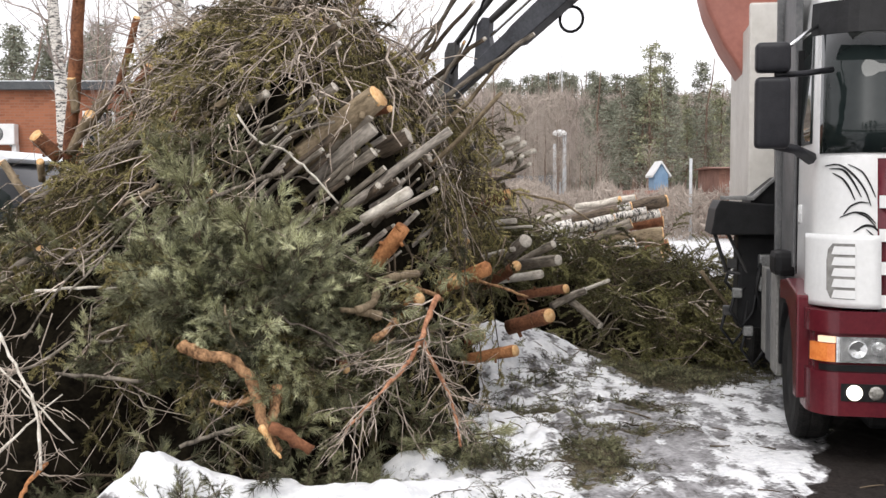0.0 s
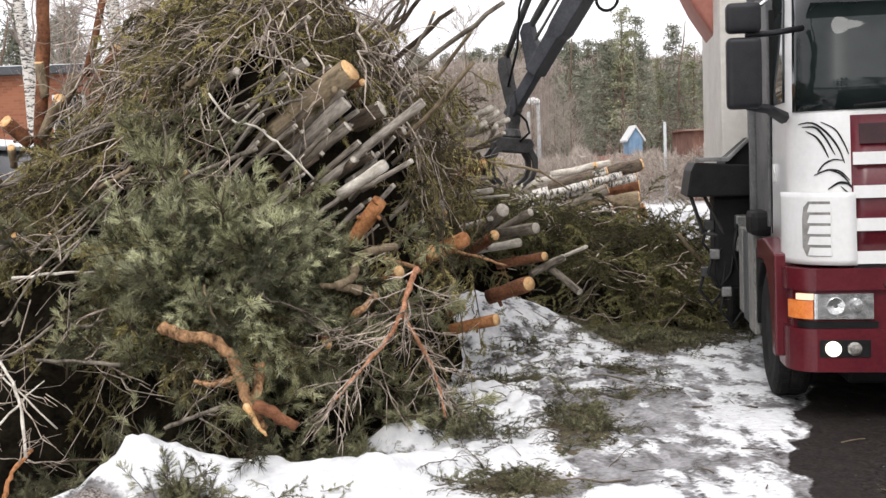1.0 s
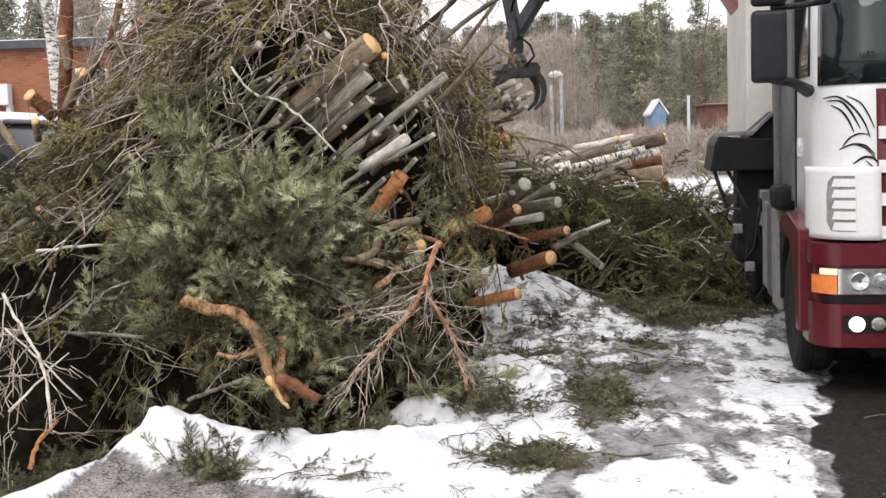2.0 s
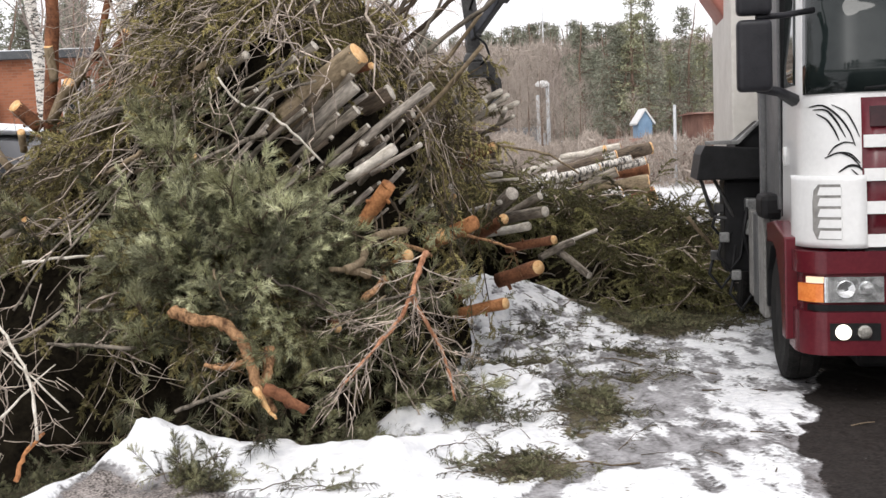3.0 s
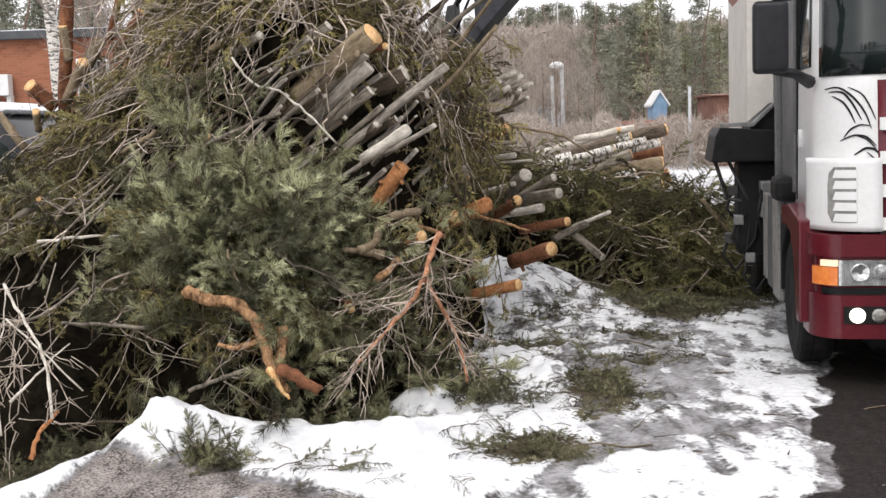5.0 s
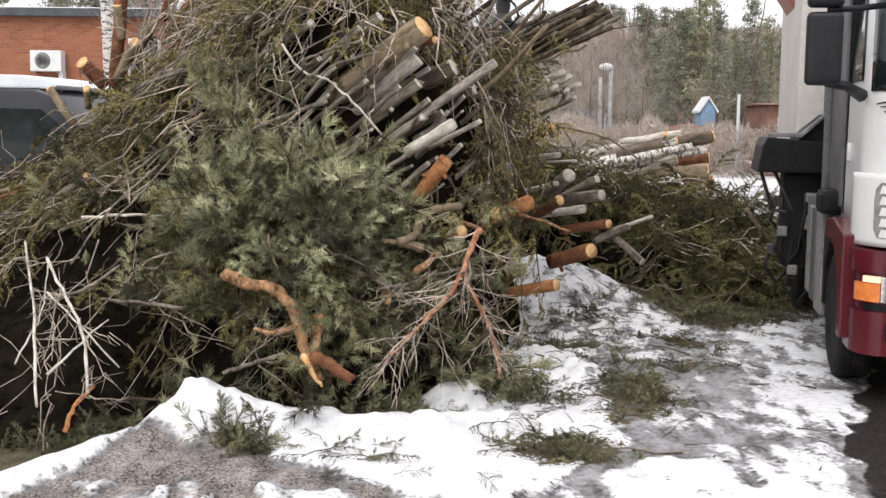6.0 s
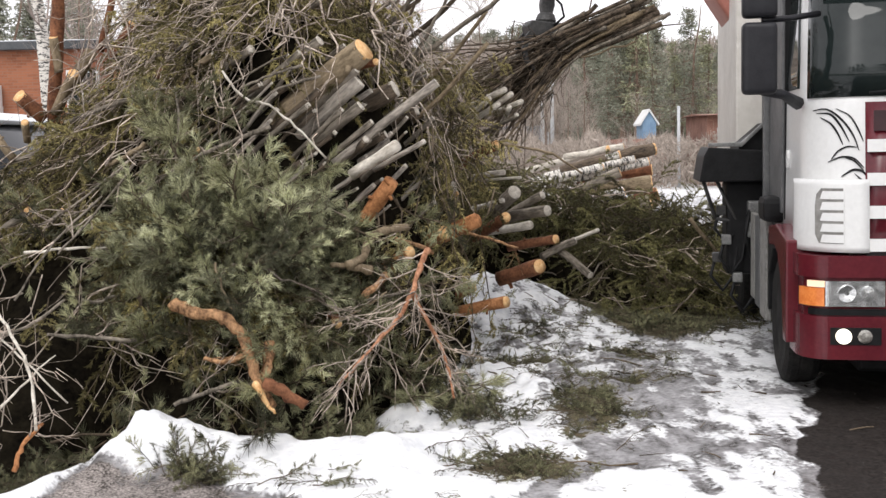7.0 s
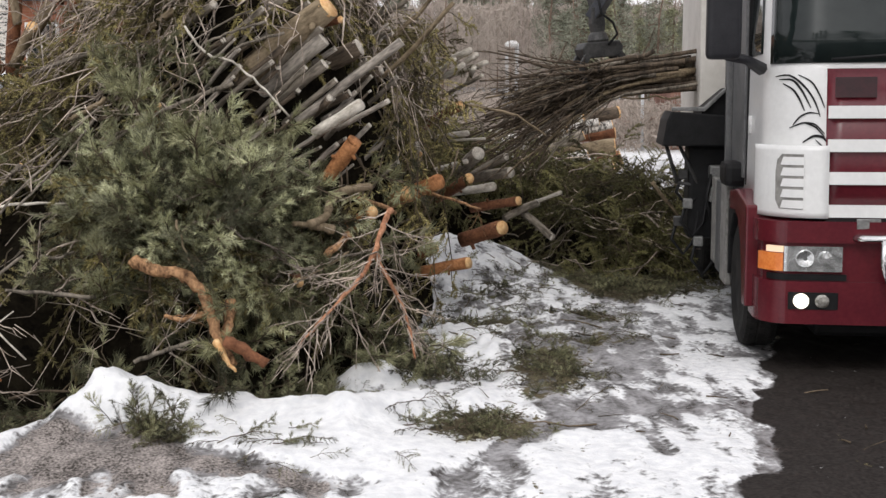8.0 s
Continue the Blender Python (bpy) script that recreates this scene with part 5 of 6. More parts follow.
    # grille details, badge bar, tow hook plate, bull bar
    # the vent patch sits proud; its darker maroon stands for a recess's shade
    part("grille_vent", cab_patch(1.05, 1.20, [1.93, 1.97, 2.03, 2.07], out=0.022, thick=0.02, ns=8), M_RECESS_SHADE, truck, "vent recess drawn as a darker maroon patch")
    part("grille_base", cab_patch(1.02, 1.98, [1.035, 1.07, 1.10], out=0.03, thick=0.04, ns=12), M_BLACK, truck)
    part("badge_plate", box(0.68, 0.84, -0.075, -0.05, 1.03, 1.10, 0.006), M_STEEL, truck)
    bar = [(0.66, -0.03, 0.965), (0.72, -0.14, 0.97), (1.25, -0.17, 0.975), (1.78, -0.14, 0.97), (1.84, -0.03, 0.965)]
    part("bull_bar", tube_mesh("bull_bar", np.array(bar), [0.026] * 5, 12, 0), M_CHROME, truck, "chrome bull bar")
    for sx in (1, -1):
        loop = [(1.25 - sx * 0.40, -0.15, 0.96), (1.25 - sx * 0.40, -0.16, 0.80), (1.25 - sx * 0.37, -0.16, 0.68), (1.25 - sx * 0.28, -0.16, 0.62), (1.25, -0.16, 0.61)]
        part("bull_bar_loop", tube_mesh("bull_bar_loop", np.array(loop), [0.026] * 5, 12, 0), M_CHROME, truck)
        part("spot_lamp", lathe([(0.001, -0.05), (0.07, -0.045), (0.10, -0.02), (0.10, 0.02), (0.05, 0.07), (0.001, 0.08)], 24, "y"), M_HEADGLASS, truck, "round clear spot lamp").location = (1.25 - sx * 0.24, -0.12, 0.80)
    # mirrors with arms
    for sx in (0, 1):
        def mx(a):
            return a if sx == 0 else 2.5 - a
        for z0, z1, lab in ((2.73, 2.94, "small wide-angle mirror"), (2.20, 2.70, "tall black wing mirror")):
            xs = sorted((mx(-0.34), mx(-0.10)))
            mir = part("mirror", box(xs[0], xs[1], 0.10, 0.24, z0, z1, 0.045, 4), M_MIRROR_SHELL, truck, lab)
            smooth(mir)
            part("mirror_glass", box(xs[0] + 0.03, xs[1] - 0.03, 0.238, 0.246, z0 + 0.04, z1 - 0.04, 0), M_CHROME, mir)
        part("mirror_arm", tube_mesh("mirror_arm", np.array([(mx(-0.2), 0.17, 2.715), (mx(0.0), 0.25, 2.73), (mx(0.22), 0.40, 2.77)]), [0.022] * 3, 8, 0), M_MIRROR_SHELL, truck)
        part("mirror_arm", tube_mesh("mirror_arm", np.array([(mx(-0.2), 0.17, 2.22), (mx(-0.05), 0.25, 2.20), (mx(0.08), 0.42, 2.14)]), [0.028, 0.035, 0.05], 8, 0), M_MIRROR_SHELL, truck)
        part("grab_rail", tube_mesh("grab_rail", np.array([(mx(-0.10), 0.2, 2.92), (mx(0.02), 0.38, 3.02), (mx(0.16), 0.5, 3.12)]), [0.014] * 3, 8, 0), M_CHROME, truck)
    part("wiper", tube_mesh("wiper", np.array([(0.5, 0.05, 2.19), (0.95, 0.03, 2.22), (1.5, 0.04, 2.21)]), [0.012] * 3, 6, 0), M_BLACK, truck)
    # chassis, chipper, infeed table and container
    part("chassis", box(0.45, 2.05, 0.3, 6.6, 0.42, 0.88, 0.02), M_BLACK, truck)
    # added black box that keeps light out from under the truck
    part("underside_shade_box", box(0.50, 2.00, 0.35, 3.2, 0.20, 0.44, 0.03), M_BLACK, truck, "black box added to deepen the shade under the truck")
    part("front_axle", lathe([(0.001, 0.1), (0.07, 0.11), (0.07, 2.39), (0.001, 2.4)], 12, "x"), M_BLACK, truck).location = (0, 1.02, 0.48)
    part("chipper_body", box(0.15, 2.35, 2.35, 3.25, 0.95, 2.7, 0.04), M_GREY_PANEL, truck, "grey chipper housing")
    part("crane_column", box(1.45, 1.75, 2.05, 2.33, 0.9, 3.9, 0.03), M_CRANE, truck, "crane column")
    part("infeed_trough", prism([(-0.46, 1.50), (0.15, 1.50), (0.15, 1.78), (-0.38, 1.82), (-0.42, 1.74)], "y", 2.75, 3.75, 0.015), M_BLACK, truck, "black chipper infeed trough")
    part("infeed_lip", prism([(-0.38, 1.825), (-0.08, 1.82), (0.14, 2.03), (0.14, 2.07), (-0.09, 1.86), (-0.38, 1.86)], "y", 2.74, 2.80, 0.006), M_STEEL, truck)
    part("infeed_wall", prism([(-0.12, 1.55), (0.16, 1.55), (0.16, 2.04), (-0.10, 1.82)], "y", 2.82, 3.70, 0.01), M_BLACK, truck)
    part("support_frame", box(-0.20, 0.35, 2.95, 3.45, 0.62, 1.5, 0.04), M_BLACK, truck)
    for k, (x, y, z) in enumerate(((-0.22, 2.92, 0.95), (-0.26, 3.0, 1.22), (-0.12, 2.88, 0.60), (-0.30, 2.96, 0.78))):
        run = [(x, y, z), (x - 0.05, y - 0.06, z - 0.16), (x + 0.06, y - 0.08, z - 0.30), (x + 0.16, y - 0.02, z - 0.18), (x + 0.2, y, z + 0.1)]
        part("hose", tube_mesh("hose", np.array(run), [0.016] * 5, 8, 0), M_BLACK, truck)
        part("valve", box(x - 0.03, x + 0.06, y - 0.05, y + 0.05, z - 0.04, z + 0.05, 0.012), (M_STEEL, M_CRANE_WORN)[k % 2], truck)
    for a, b in (((-0.30, 2.9, 1.52), (-0.02, 3.0, 0.95)), ((-0.42, 2.9, 1.52), (-0.30, 2.95, 1.15)), ((-0.30, 2.95, 1.15), (0.0, 3.0, 1.1))):
        part("brace", tube_mesh("brace", np.array([a, b]), (0.018, 0.018), 8, 0), M_CRANE_WORN, truck)
    for z in (0.98, 1.18):
        part("valve_block", box(-0.02, 0.10, 2.78, 2.92, z, z + 0.14, 0.02), M_STEEL, truck)
    part("hose", tube_mesh("hose", np.array([(0.0, 2.8, 1.25), (-0.05, 2.75, 1.0), (0.02, 2.75, 0.75), (0.1, 2.8, 0.9)]), [0.018] * 4, 8, 0), M_BLACK, truck)
    part("container_wall", box(-0.05, 0.0, 3.75, 5.8, 1.45, 3.55, 0.01), M_CREAM, truck, "off-white chip container side")
    part("container_front", box(-0.05, 2.5, 3.62, 3.74, 1.45, 3.75, 0.02), M_CREAM, truck)
    part("container_body", box(0.004, 2.5, 3.75, 5.8, 1.45, 3.5, 0.02), M_CREAM, truck)
    hood = [(-0.02, 3.08), (-0.24, 3.42), (-0.42, 3.80), (-0.52, 4.20), (-0.50, 4.6), (-0.2, 4.95), (0.5, 5.1), (0.9, 4.7), (0.75, 4.35), (0.40, 4.0), (0.14, 3.55)]
    smooth(part("discharge_hood", prism(hood, "y", 4.35, 5.3, 0.05), M_SALMON, truck, "faded red curved discharge hood"))
    part("hood_bracket", prism([(0.14, 3.55), (0.30, 3.55), (0.62, 4.10), (0.40, 4.02)], "y", 4.32, 4.5, 0.01), M_CRANE_WORN, truck)


truck_details()

# ---------------------------------------------------------------- crane, grapple and lifted branches
def build_crane():
    c = empty("crane_jib", pose(0, 13, 3), "dark grey crane jib with hydraulic cylinder and hoses", "crane")
    part("extension", box(-0.08, 0.75, -0.06, 0.06, -0.062, 0.062, 0.012), M_CRANE, c)
    part("main_beam", prism([(0.48, -0.075), (0.95, -0.08), (1.02, -0.115), (1.25, -0.12), (4.0, -0.17), (4.0, 0.17), (1.05, 0.09), (0.95, 0.075), (0.48, 0.07)], "y", -0.11, 0.11, 0.012), M_CRANE, c)
    part("bracket", prism([(0.46, 0.07), (0.72, 0.07), (0.78, 0.20), (0.90, 0.34), (0.84, 0.40), (0.74, 0.38), (0.60, 0.22)], "y", -0.06, 0.06, 0.01), M_CRANE, c)
    part("cylinder", lathe([(0.001, 0.86), (0.036, 0.87), (0.04, 1.0), (0.04, 2.2), (0.001, 2.21)], 14, "x"), M_CRANE_WORN, c).location = (0, 0, 0.33)
    part("piston_rod", lathe([(0.001, 0.60), (0.018, 0.61), (0.018, 1.4), (0.001, 1.41)], 10, "x"), M_CHROME, c).location = (0.0, 0, 0.20)
    part("link_bar", tube_mesh("link_bar", np.array([(0.38, 0, 0.40), (0.75, 0, 0.47), (1.2, 0, 0.54), (1.7, 0, 0.58)]), (0.032, 0.036, 0.036, 0.03), 8, 0), M_CRANE_WORN, c)
    part("end_link", prism([(-0.09, -0.06), (0.05, -0.08), (0.24, 0.18), (0.44, 0.40), (0.36, 0.46), (0.26, 0.40), (0.05, 0.14)], "y", -0.055, 0.055, 0.012), M_CRANE_WORN, c)
    loop = [(1.55 + 0.13 * math.sin(a), 0.13, -0.09 - 0.13 * (1 + math.cos(a))) for a in np.linspace(-2.8, 2.8, 16)]
    part("hose", tube_mesh("hose", np.array(loop), [0.016] * 16, 8, 0), M_BLACK, c, "looped black hydraulic hose")
    hose = [(0.2, -0.09, 0.15), (0.6, -0.1, 0.28), (0.95, -0.1, 0.5), (1.3, -0.1, 0.62), (1.8, -0.1, 0.45)]
    part("hose", tube_mesh("hose", np.array(hose), [0.014] * 5, 6, 0), M_BLACK, c)
    inner = empty("crane_boom", pose(4.1, 10.6, 3.9), "dark grey inner crane boom on a column", "crane")
    part("inner_beam", prism([(-0.15, -0.16), (2.9, -0.13), (2.9, 0.13), (-0.15, 0.16)], "y", -0.13, 0.13, 0.015), M_CRANE, inner)
    part("lift_cylinder", lathe([(0.001, 0.2), (0.06, 0.21), (0.06, 1.5), (0.001, 1.51)], 12, "x"), M_CRANE_WORN, inner).location = (0, 0, -0.24)
    g = empty("grapple", pose(0, 13, 3), "dark steel log grapple hanging from the crane", "grapple")
    part("hanger", prism([(-0.06, 0.05), (0.06, 0.05), (0.075, -0.12), (0.055, -0.22), (-0.055, -0.22), (-0.075, -0.12)], "y", -0.05, 0.05, 0.012), M_CRANE_WORN, g)
    part("rotator", lathe([(0.001, -0.31), (0.10, -0.305), (0.11, -0.28), (0.09, -0.22), (0.07, -0.20), (0.001, -0.195)], 16), M_CRANE_WORN, g)
    part("head", prism([(-0.19, -0.30), (0.19, -0.30), (0.23, -0.36), (0.20, -0.46), (-0.20, -0.46), (-0.23, -0.36)], "y", -0.11, 0.11, 0.015), M_CRANE_WORN, g)
    part("hose", tube_mesh("hose", np.array([(0.05, -0.12, -0.34), (0.14, -0.16, -0.24), (0.10, -0.16, -0.12), (0.0, -0.12, -0.02), (-0.02, -0.08, 0.2)]), [0.014] * 5, 6, 0), M_BLACK, g)
    for s in (-1, 1):
        for y in (-0.10, 0.10):
            arc = [(s * 0.20, -0.40), (s * 0.27, -0.50), (s * 0.28, -0.62), (s * 0.24, -0.74), (s * 0.13, -0.82), (s * 0.12, -0.79), (s * 0.20, -0.71), (s * 0.225, -0.62), (s * 0.21, -0.53), (s * 0.15, -0.44)]
            part("tine", prism(arc, "y", y - 0.022, y + 0.022, 0.005), M_CRANE_WORN, g, "curved steel tine")
    return c, inner, g


crane_jib, crane_boom, grapple = build_crane()


def build_bundle():
    """The armful of bare branches that the grapple lifts: butts to the east, brushy tips to the west."""
    r = np.random.default_rng(31)
    e = empty("branch_bundle", pose(0, 13, 2), "bundle of bare dark branches held by the grapple", "branches")
    sprays = Heap()
    for k in range(84):
        oy, oz = r.normal(0, 0.11), r.normal(-0.05, 0.105)
        fan = r.normal(0, 0.16)
        right = r.uniform(0.30, 1.15)
        left = -r.uniform(0.7, 1.5)
        p0 = np.array([right, oy * 1.6, oz * 1.1 + fan * 0.28 * right + 0.03])
        p1 = np.array([0.0, oy * 0.8, oz])
        p2 = np.array([left, oy * 2.2 + r.normal(0, 0.1), oz * 2.5 - 0.06 + fan * 0.9 * left - 0.10 * left * left + r.normal(0, 0.08)])
        u = np.linspace(0, 2, 13)
        q = np.stack([np.interp(u, (0, 1, 2), (p0[i], p1[i], p2[i])) for i in range(3)], 1)
        for _ in range(2):
            q[1:-1] = (q[:-2] + 2 * q[1:-1] + q[2:]) / 4
        q += r.normal(0, 0.008, q.shape)
        rad = r.uniform(0.010, 0.034)
        h = Heap()
        h.add(*tube(q, np.linspace(rad, rad * 0.3, 13), 7, 0.05))
        for j in range(8):
            i = r.integers(5, 12)
            d = unit(unit(q[i] - q[i - 1]) + r.normal(0, 0.45, 3))
            sprays.add(*tube(wander(q[i], q[i] + d * r.uniform(0.2, 0.55), 5, 0.2), np.linspace(0.006, 0.002, 5), 4, cap=False))
        part("bare_branch", h.mesh("bare_branch"), (M_BARK_DARK, M_BARK_OLIVE, M_BARK_DARK, M_BARK_GREY)[k % 4], e)
    tagged(part("twig_spray", sprays.mesh("twig_spray"), M_BARK_DARK, e), kind="stuff")
    for x0, z0, x1, z1 in ((0.35, 0.02, 0.55, 0.42), (-0.6, 0.02, -0.35, 0.36), (0.3, -0.1, 1.05, -0.22), (0.35, -0.05, 1.35, -0.33), (-0.15, 0.0, -0.62, -0.62), (-0.5, 0.1, -1.3, 0.35)):
        part("bare_branch", tube_mesh("bare_branch", wander((x0, -0.12, z0), (x1, -0.14, z1), 7, 0.12), np.linspace(0.013, 0.006, 7), 6, 0.05), M_BARK_DARK, e)
    return e


branch_bundle = build_bundle()
# ---------------------------------------------------------------- distance
def far_pine(height, seed, fine=1.0):
    """Trunk and crown meshes of a pine or spruce; the crown is many small clumps of needles."""
    r = np.random.default_rng(seed)
    tr, cr = Heap(), Heap()
    tr.add(*tube(wander((0, 0, -0.3), (r.normal(0, 0.3), r.normal(0, 0.3), height), 8, 0.06), np.linspace(0.17, 0.03, 8) * height / 12, 7))
    for k in range(int(70 * fine)):
        t = r.uniform(0.28, 1.0) ** 0.9
        z = height * t
        reach = height * 0.17 * (1.08 - t) ** 0.7 * r.uniform(0.5, 1.15)
        a = r.uniform(0, 2 * math.pi)
        tip = np.array([math.cos(a) * reach, math.sin(a) * reach, z + reach * r.uniform(-0.35, 0.25)])
        root = np.array([0, 0, z])
        tr.add(*tube(np.stack([root, tip]), (0.03, 0.01), 3, cap=False))
        n = int(26 * fine)
        q = root + (tip - root) * r.uniform(0.3, 1.05, (n, 1)) + r.normal(0, 0.16 * height / 10, (n, 3)) * (1, 1, 0.55)
        size = r.uniform(0.10, 0.26, n)[:, None] * height / 10
        o1, o2 = unit(r.normal(0, 1, (n, 3))) * size, unit(r.normal(0, 1, (n, 3))) * size
        v = np.stack([q, q + o1, q + o2 * 0.45], 1).reshape(-1, 3)
        cr.add(v, np.arange(n * 3).reshape(-1, 3))
    return tr.mesh("trunk"), cr.mesh("crown")


def bare_tree(height, seed, spread=0.33, thin=1.0):
    """A leafless tree: trunk and a crown of fine twigs."""
    r = np.random.default_rng(seed)
    tr, cr = Heap(), Heap()
    tr.add(*tube(wander((0, 0, -0.3), (0, 0, height * 0.92), 9, 0.05), np.linspace(0.12, 0.012, 9) * height / 10 * thin, 6))

    def grow(p, d, ln, rad, depth):
        q = p + d * ln
        m = (p + q) / 2 + r.normal(0, 0.05, 3) * ln
        cr.add(*tube(np.stack([p, m, q]), (rad, rad * 0.8, rad * 0.5), 3, cap=False))
        if depth:
            for k in range(3):
                t = r.uniform(0.35, 1.0)
                grow(p + (q - p) * t, unit(d + r.normal(0, 0.42, 3) + (0, 0, 0.22)), ln * r.uniform(0.45, 0.7), rad * 0.55, depth - 1)
    for k in range(30):
        t = r.uniform(0.25, 0.95)
        a = r.uniform(0, 2 * math.pi)
        d = unit(np.array([math.cos(a), math.sin(a), r.uniform(0.6, 1.5)]))
        grow(np.array([0, 0, height * t]), d, height * spread * (1.15 - t) * r.uniform(0.6, 1.1), 0.022 * height / 10, 3)
    return tr.mesh("trunk"), cr.mesh("crown")


def tree(name, meshes, mats, m, label, group=""):
    e = empty(name, m, label, "tree", group)
    part("trunk", meshes[0], mats[0], e)
    part("crown", meshes[1], mats[1], e)
    return e


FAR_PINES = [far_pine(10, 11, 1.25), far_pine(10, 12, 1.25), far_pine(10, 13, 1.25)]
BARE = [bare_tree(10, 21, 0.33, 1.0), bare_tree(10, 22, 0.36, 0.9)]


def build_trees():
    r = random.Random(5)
    protos = [tree("pine_tree", FAR_PINES[0], (M_FARTRUNK, M_FARPINE), pose(13, 70, 0), "green pine in a far treeline, paled and greyed for haze", "far pines"),
              tree("pine_tree", FAR_PINES[1], (M_FARTRUNK, M_FARPINE_PALE), pose(11.5, 66, 0), "yellowish green pine in a far treeline, paled for haze", "far pines"),
              tree("pine_tree", FAR_PINES[2], (M_FARTRUNK, M_FARPINE), pose(16, 74, 0), "green pine in a far treeline, paled and greyed for haze", "far pines")]

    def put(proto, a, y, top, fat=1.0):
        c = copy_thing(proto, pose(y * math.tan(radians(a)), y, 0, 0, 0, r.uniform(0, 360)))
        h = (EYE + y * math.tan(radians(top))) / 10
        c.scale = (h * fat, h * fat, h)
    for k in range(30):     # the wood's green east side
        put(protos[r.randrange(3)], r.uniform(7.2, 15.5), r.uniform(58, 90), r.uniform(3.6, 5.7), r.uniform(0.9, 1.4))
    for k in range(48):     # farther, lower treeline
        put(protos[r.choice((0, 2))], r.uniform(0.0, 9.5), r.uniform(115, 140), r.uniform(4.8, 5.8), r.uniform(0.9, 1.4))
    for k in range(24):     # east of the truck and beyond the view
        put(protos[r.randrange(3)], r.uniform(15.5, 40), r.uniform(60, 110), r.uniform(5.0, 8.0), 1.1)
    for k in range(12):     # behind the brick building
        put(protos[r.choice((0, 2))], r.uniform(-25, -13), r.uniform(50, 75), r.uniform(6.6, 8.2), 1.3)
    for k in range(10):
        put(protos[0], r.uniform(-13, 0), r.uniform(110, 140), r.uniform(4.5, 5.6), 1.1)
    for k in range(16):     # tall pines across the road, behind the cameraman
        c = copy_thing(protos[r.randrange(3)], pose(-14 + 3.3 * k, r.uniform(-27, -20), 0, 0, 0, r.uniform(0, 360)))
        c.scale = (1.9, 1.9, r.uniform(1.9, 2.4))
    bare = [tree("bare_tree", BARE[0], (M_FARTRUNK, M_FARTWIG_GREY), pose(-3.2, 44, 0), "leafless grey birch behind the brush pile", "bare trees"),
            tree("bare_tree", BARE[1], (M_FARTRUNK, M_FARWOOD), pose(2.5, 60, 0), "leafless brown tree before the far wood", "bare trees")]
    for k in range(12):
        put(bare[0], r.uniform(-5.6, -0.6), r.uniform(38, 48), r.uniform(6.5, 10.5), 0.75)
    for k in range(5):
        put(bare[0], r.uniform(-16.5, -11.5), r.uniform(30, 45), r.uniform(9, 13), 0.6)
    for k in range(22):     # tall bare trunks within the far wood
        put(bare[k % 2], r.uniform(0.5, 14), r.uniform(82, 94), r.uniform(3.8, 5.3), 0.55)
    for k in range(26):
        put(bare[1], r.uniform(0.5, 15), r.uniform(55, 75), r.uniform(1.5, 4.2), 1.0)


build_trees()


def far_woods():
    """Dense bare and green woods that close the distance: countless small sprays of twigs."""
    r = np.random.default_rng(41)
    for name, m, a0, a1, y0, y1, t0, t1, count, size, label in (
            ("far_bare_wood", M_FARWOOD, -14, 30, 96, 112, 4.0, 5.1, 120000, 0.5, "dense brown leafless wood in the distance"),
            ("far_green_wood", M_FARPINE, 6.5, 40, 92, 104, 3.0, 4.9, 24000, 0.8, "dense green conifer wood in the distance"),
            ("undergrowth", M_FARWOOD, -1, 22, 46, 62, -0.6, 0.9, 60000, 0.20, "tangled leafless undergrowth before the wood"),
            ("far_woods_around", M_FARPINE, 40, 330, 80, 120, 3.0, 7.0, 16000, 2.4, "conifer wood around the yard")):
        a = np.radians(r.uniform(a0, a1, count))
        d = r.uniform(y0, y1, count)
        top = EYE + d * np.tan(np.radians(t0 + (t1 - t0) * (0.5 + 0.5 * fbm(np.degrees(a) * 0.9, d * 0.02)))) 
        z = top * r.uniform(0, 1, count) ** 0.85
        q = np.stack([np.sin(a) * d, np.cos(a) * d, z], 1)
        o1 = r.normal(0, 1, (count, 3)) * (0.5, 0.5, 1.0) * size
        o2 = r.normal(0, 1, (count, 3)) * (0.10, 0.10, 0.2) * size
        h = Heap()
        h.add(np.stack([q - o1, q + o1, q + o2], 1).reshape(-1, 3), np.arange(count * 3).reshape(-1, 3))
        tagged(part(name, h.mesh(name), m), label, "wood", kind="stuff")


far_woods()


def birch(x, y, lean, r0, label):
    e = empty("birch_tree", pose(x, y, 0), label, "tree", "birches by the building")
    pts = wander((0, 0, -0.2), (lean, 0.2, 9.5), 14, 0.05)
    smooth(part("trunk", tube_mesh("trunk", pts, np.linspace(r0, r0 * 0.45, 14), 12, 0.03), M_BIRCH, e, "white birch trunk with black marks"))
    h = Heap()
    for k in range(26):
        i = rng.integers(5, 13)
        d = unit(np.array([*rng.normal(0, 0.8, 2), 0.6]))
        s = wander(pts[i], pts[i] + d * rng.uniform(0.8, 2.2), 6, 0.15)
        h.add(*tube(s, np.linspace(0.02, 0.006, 6), 4, cap=False))
        for j in range(4):
            c = s[rng.integers(2, 6)]
            h.add(*tube(wander(c, c + unit(d + rng.normal(0, 0.7, 3)) * rng.uniform(0.3, 0.9), 4, 0.2), (0.007, 0.006, 0.005, 0.003), 3, cap=False))
    part("crown", h.mesh("crown"), M_FARTWIG_GREY, e)


birch(-6.85, 22, -0.62, 0.155, "white birch with a leaning trunk before a brick building")
birch(-5.92, 24, 0.10, 0.14, "white birch trunk behind the brush pile")
birch(-5.45, 25, -0.15, 0.18, "dark-marked birch trunk behind the brush pile")
birch(-5.40, 22, -0.40, 0.06, "thin birch behind the brush pile")


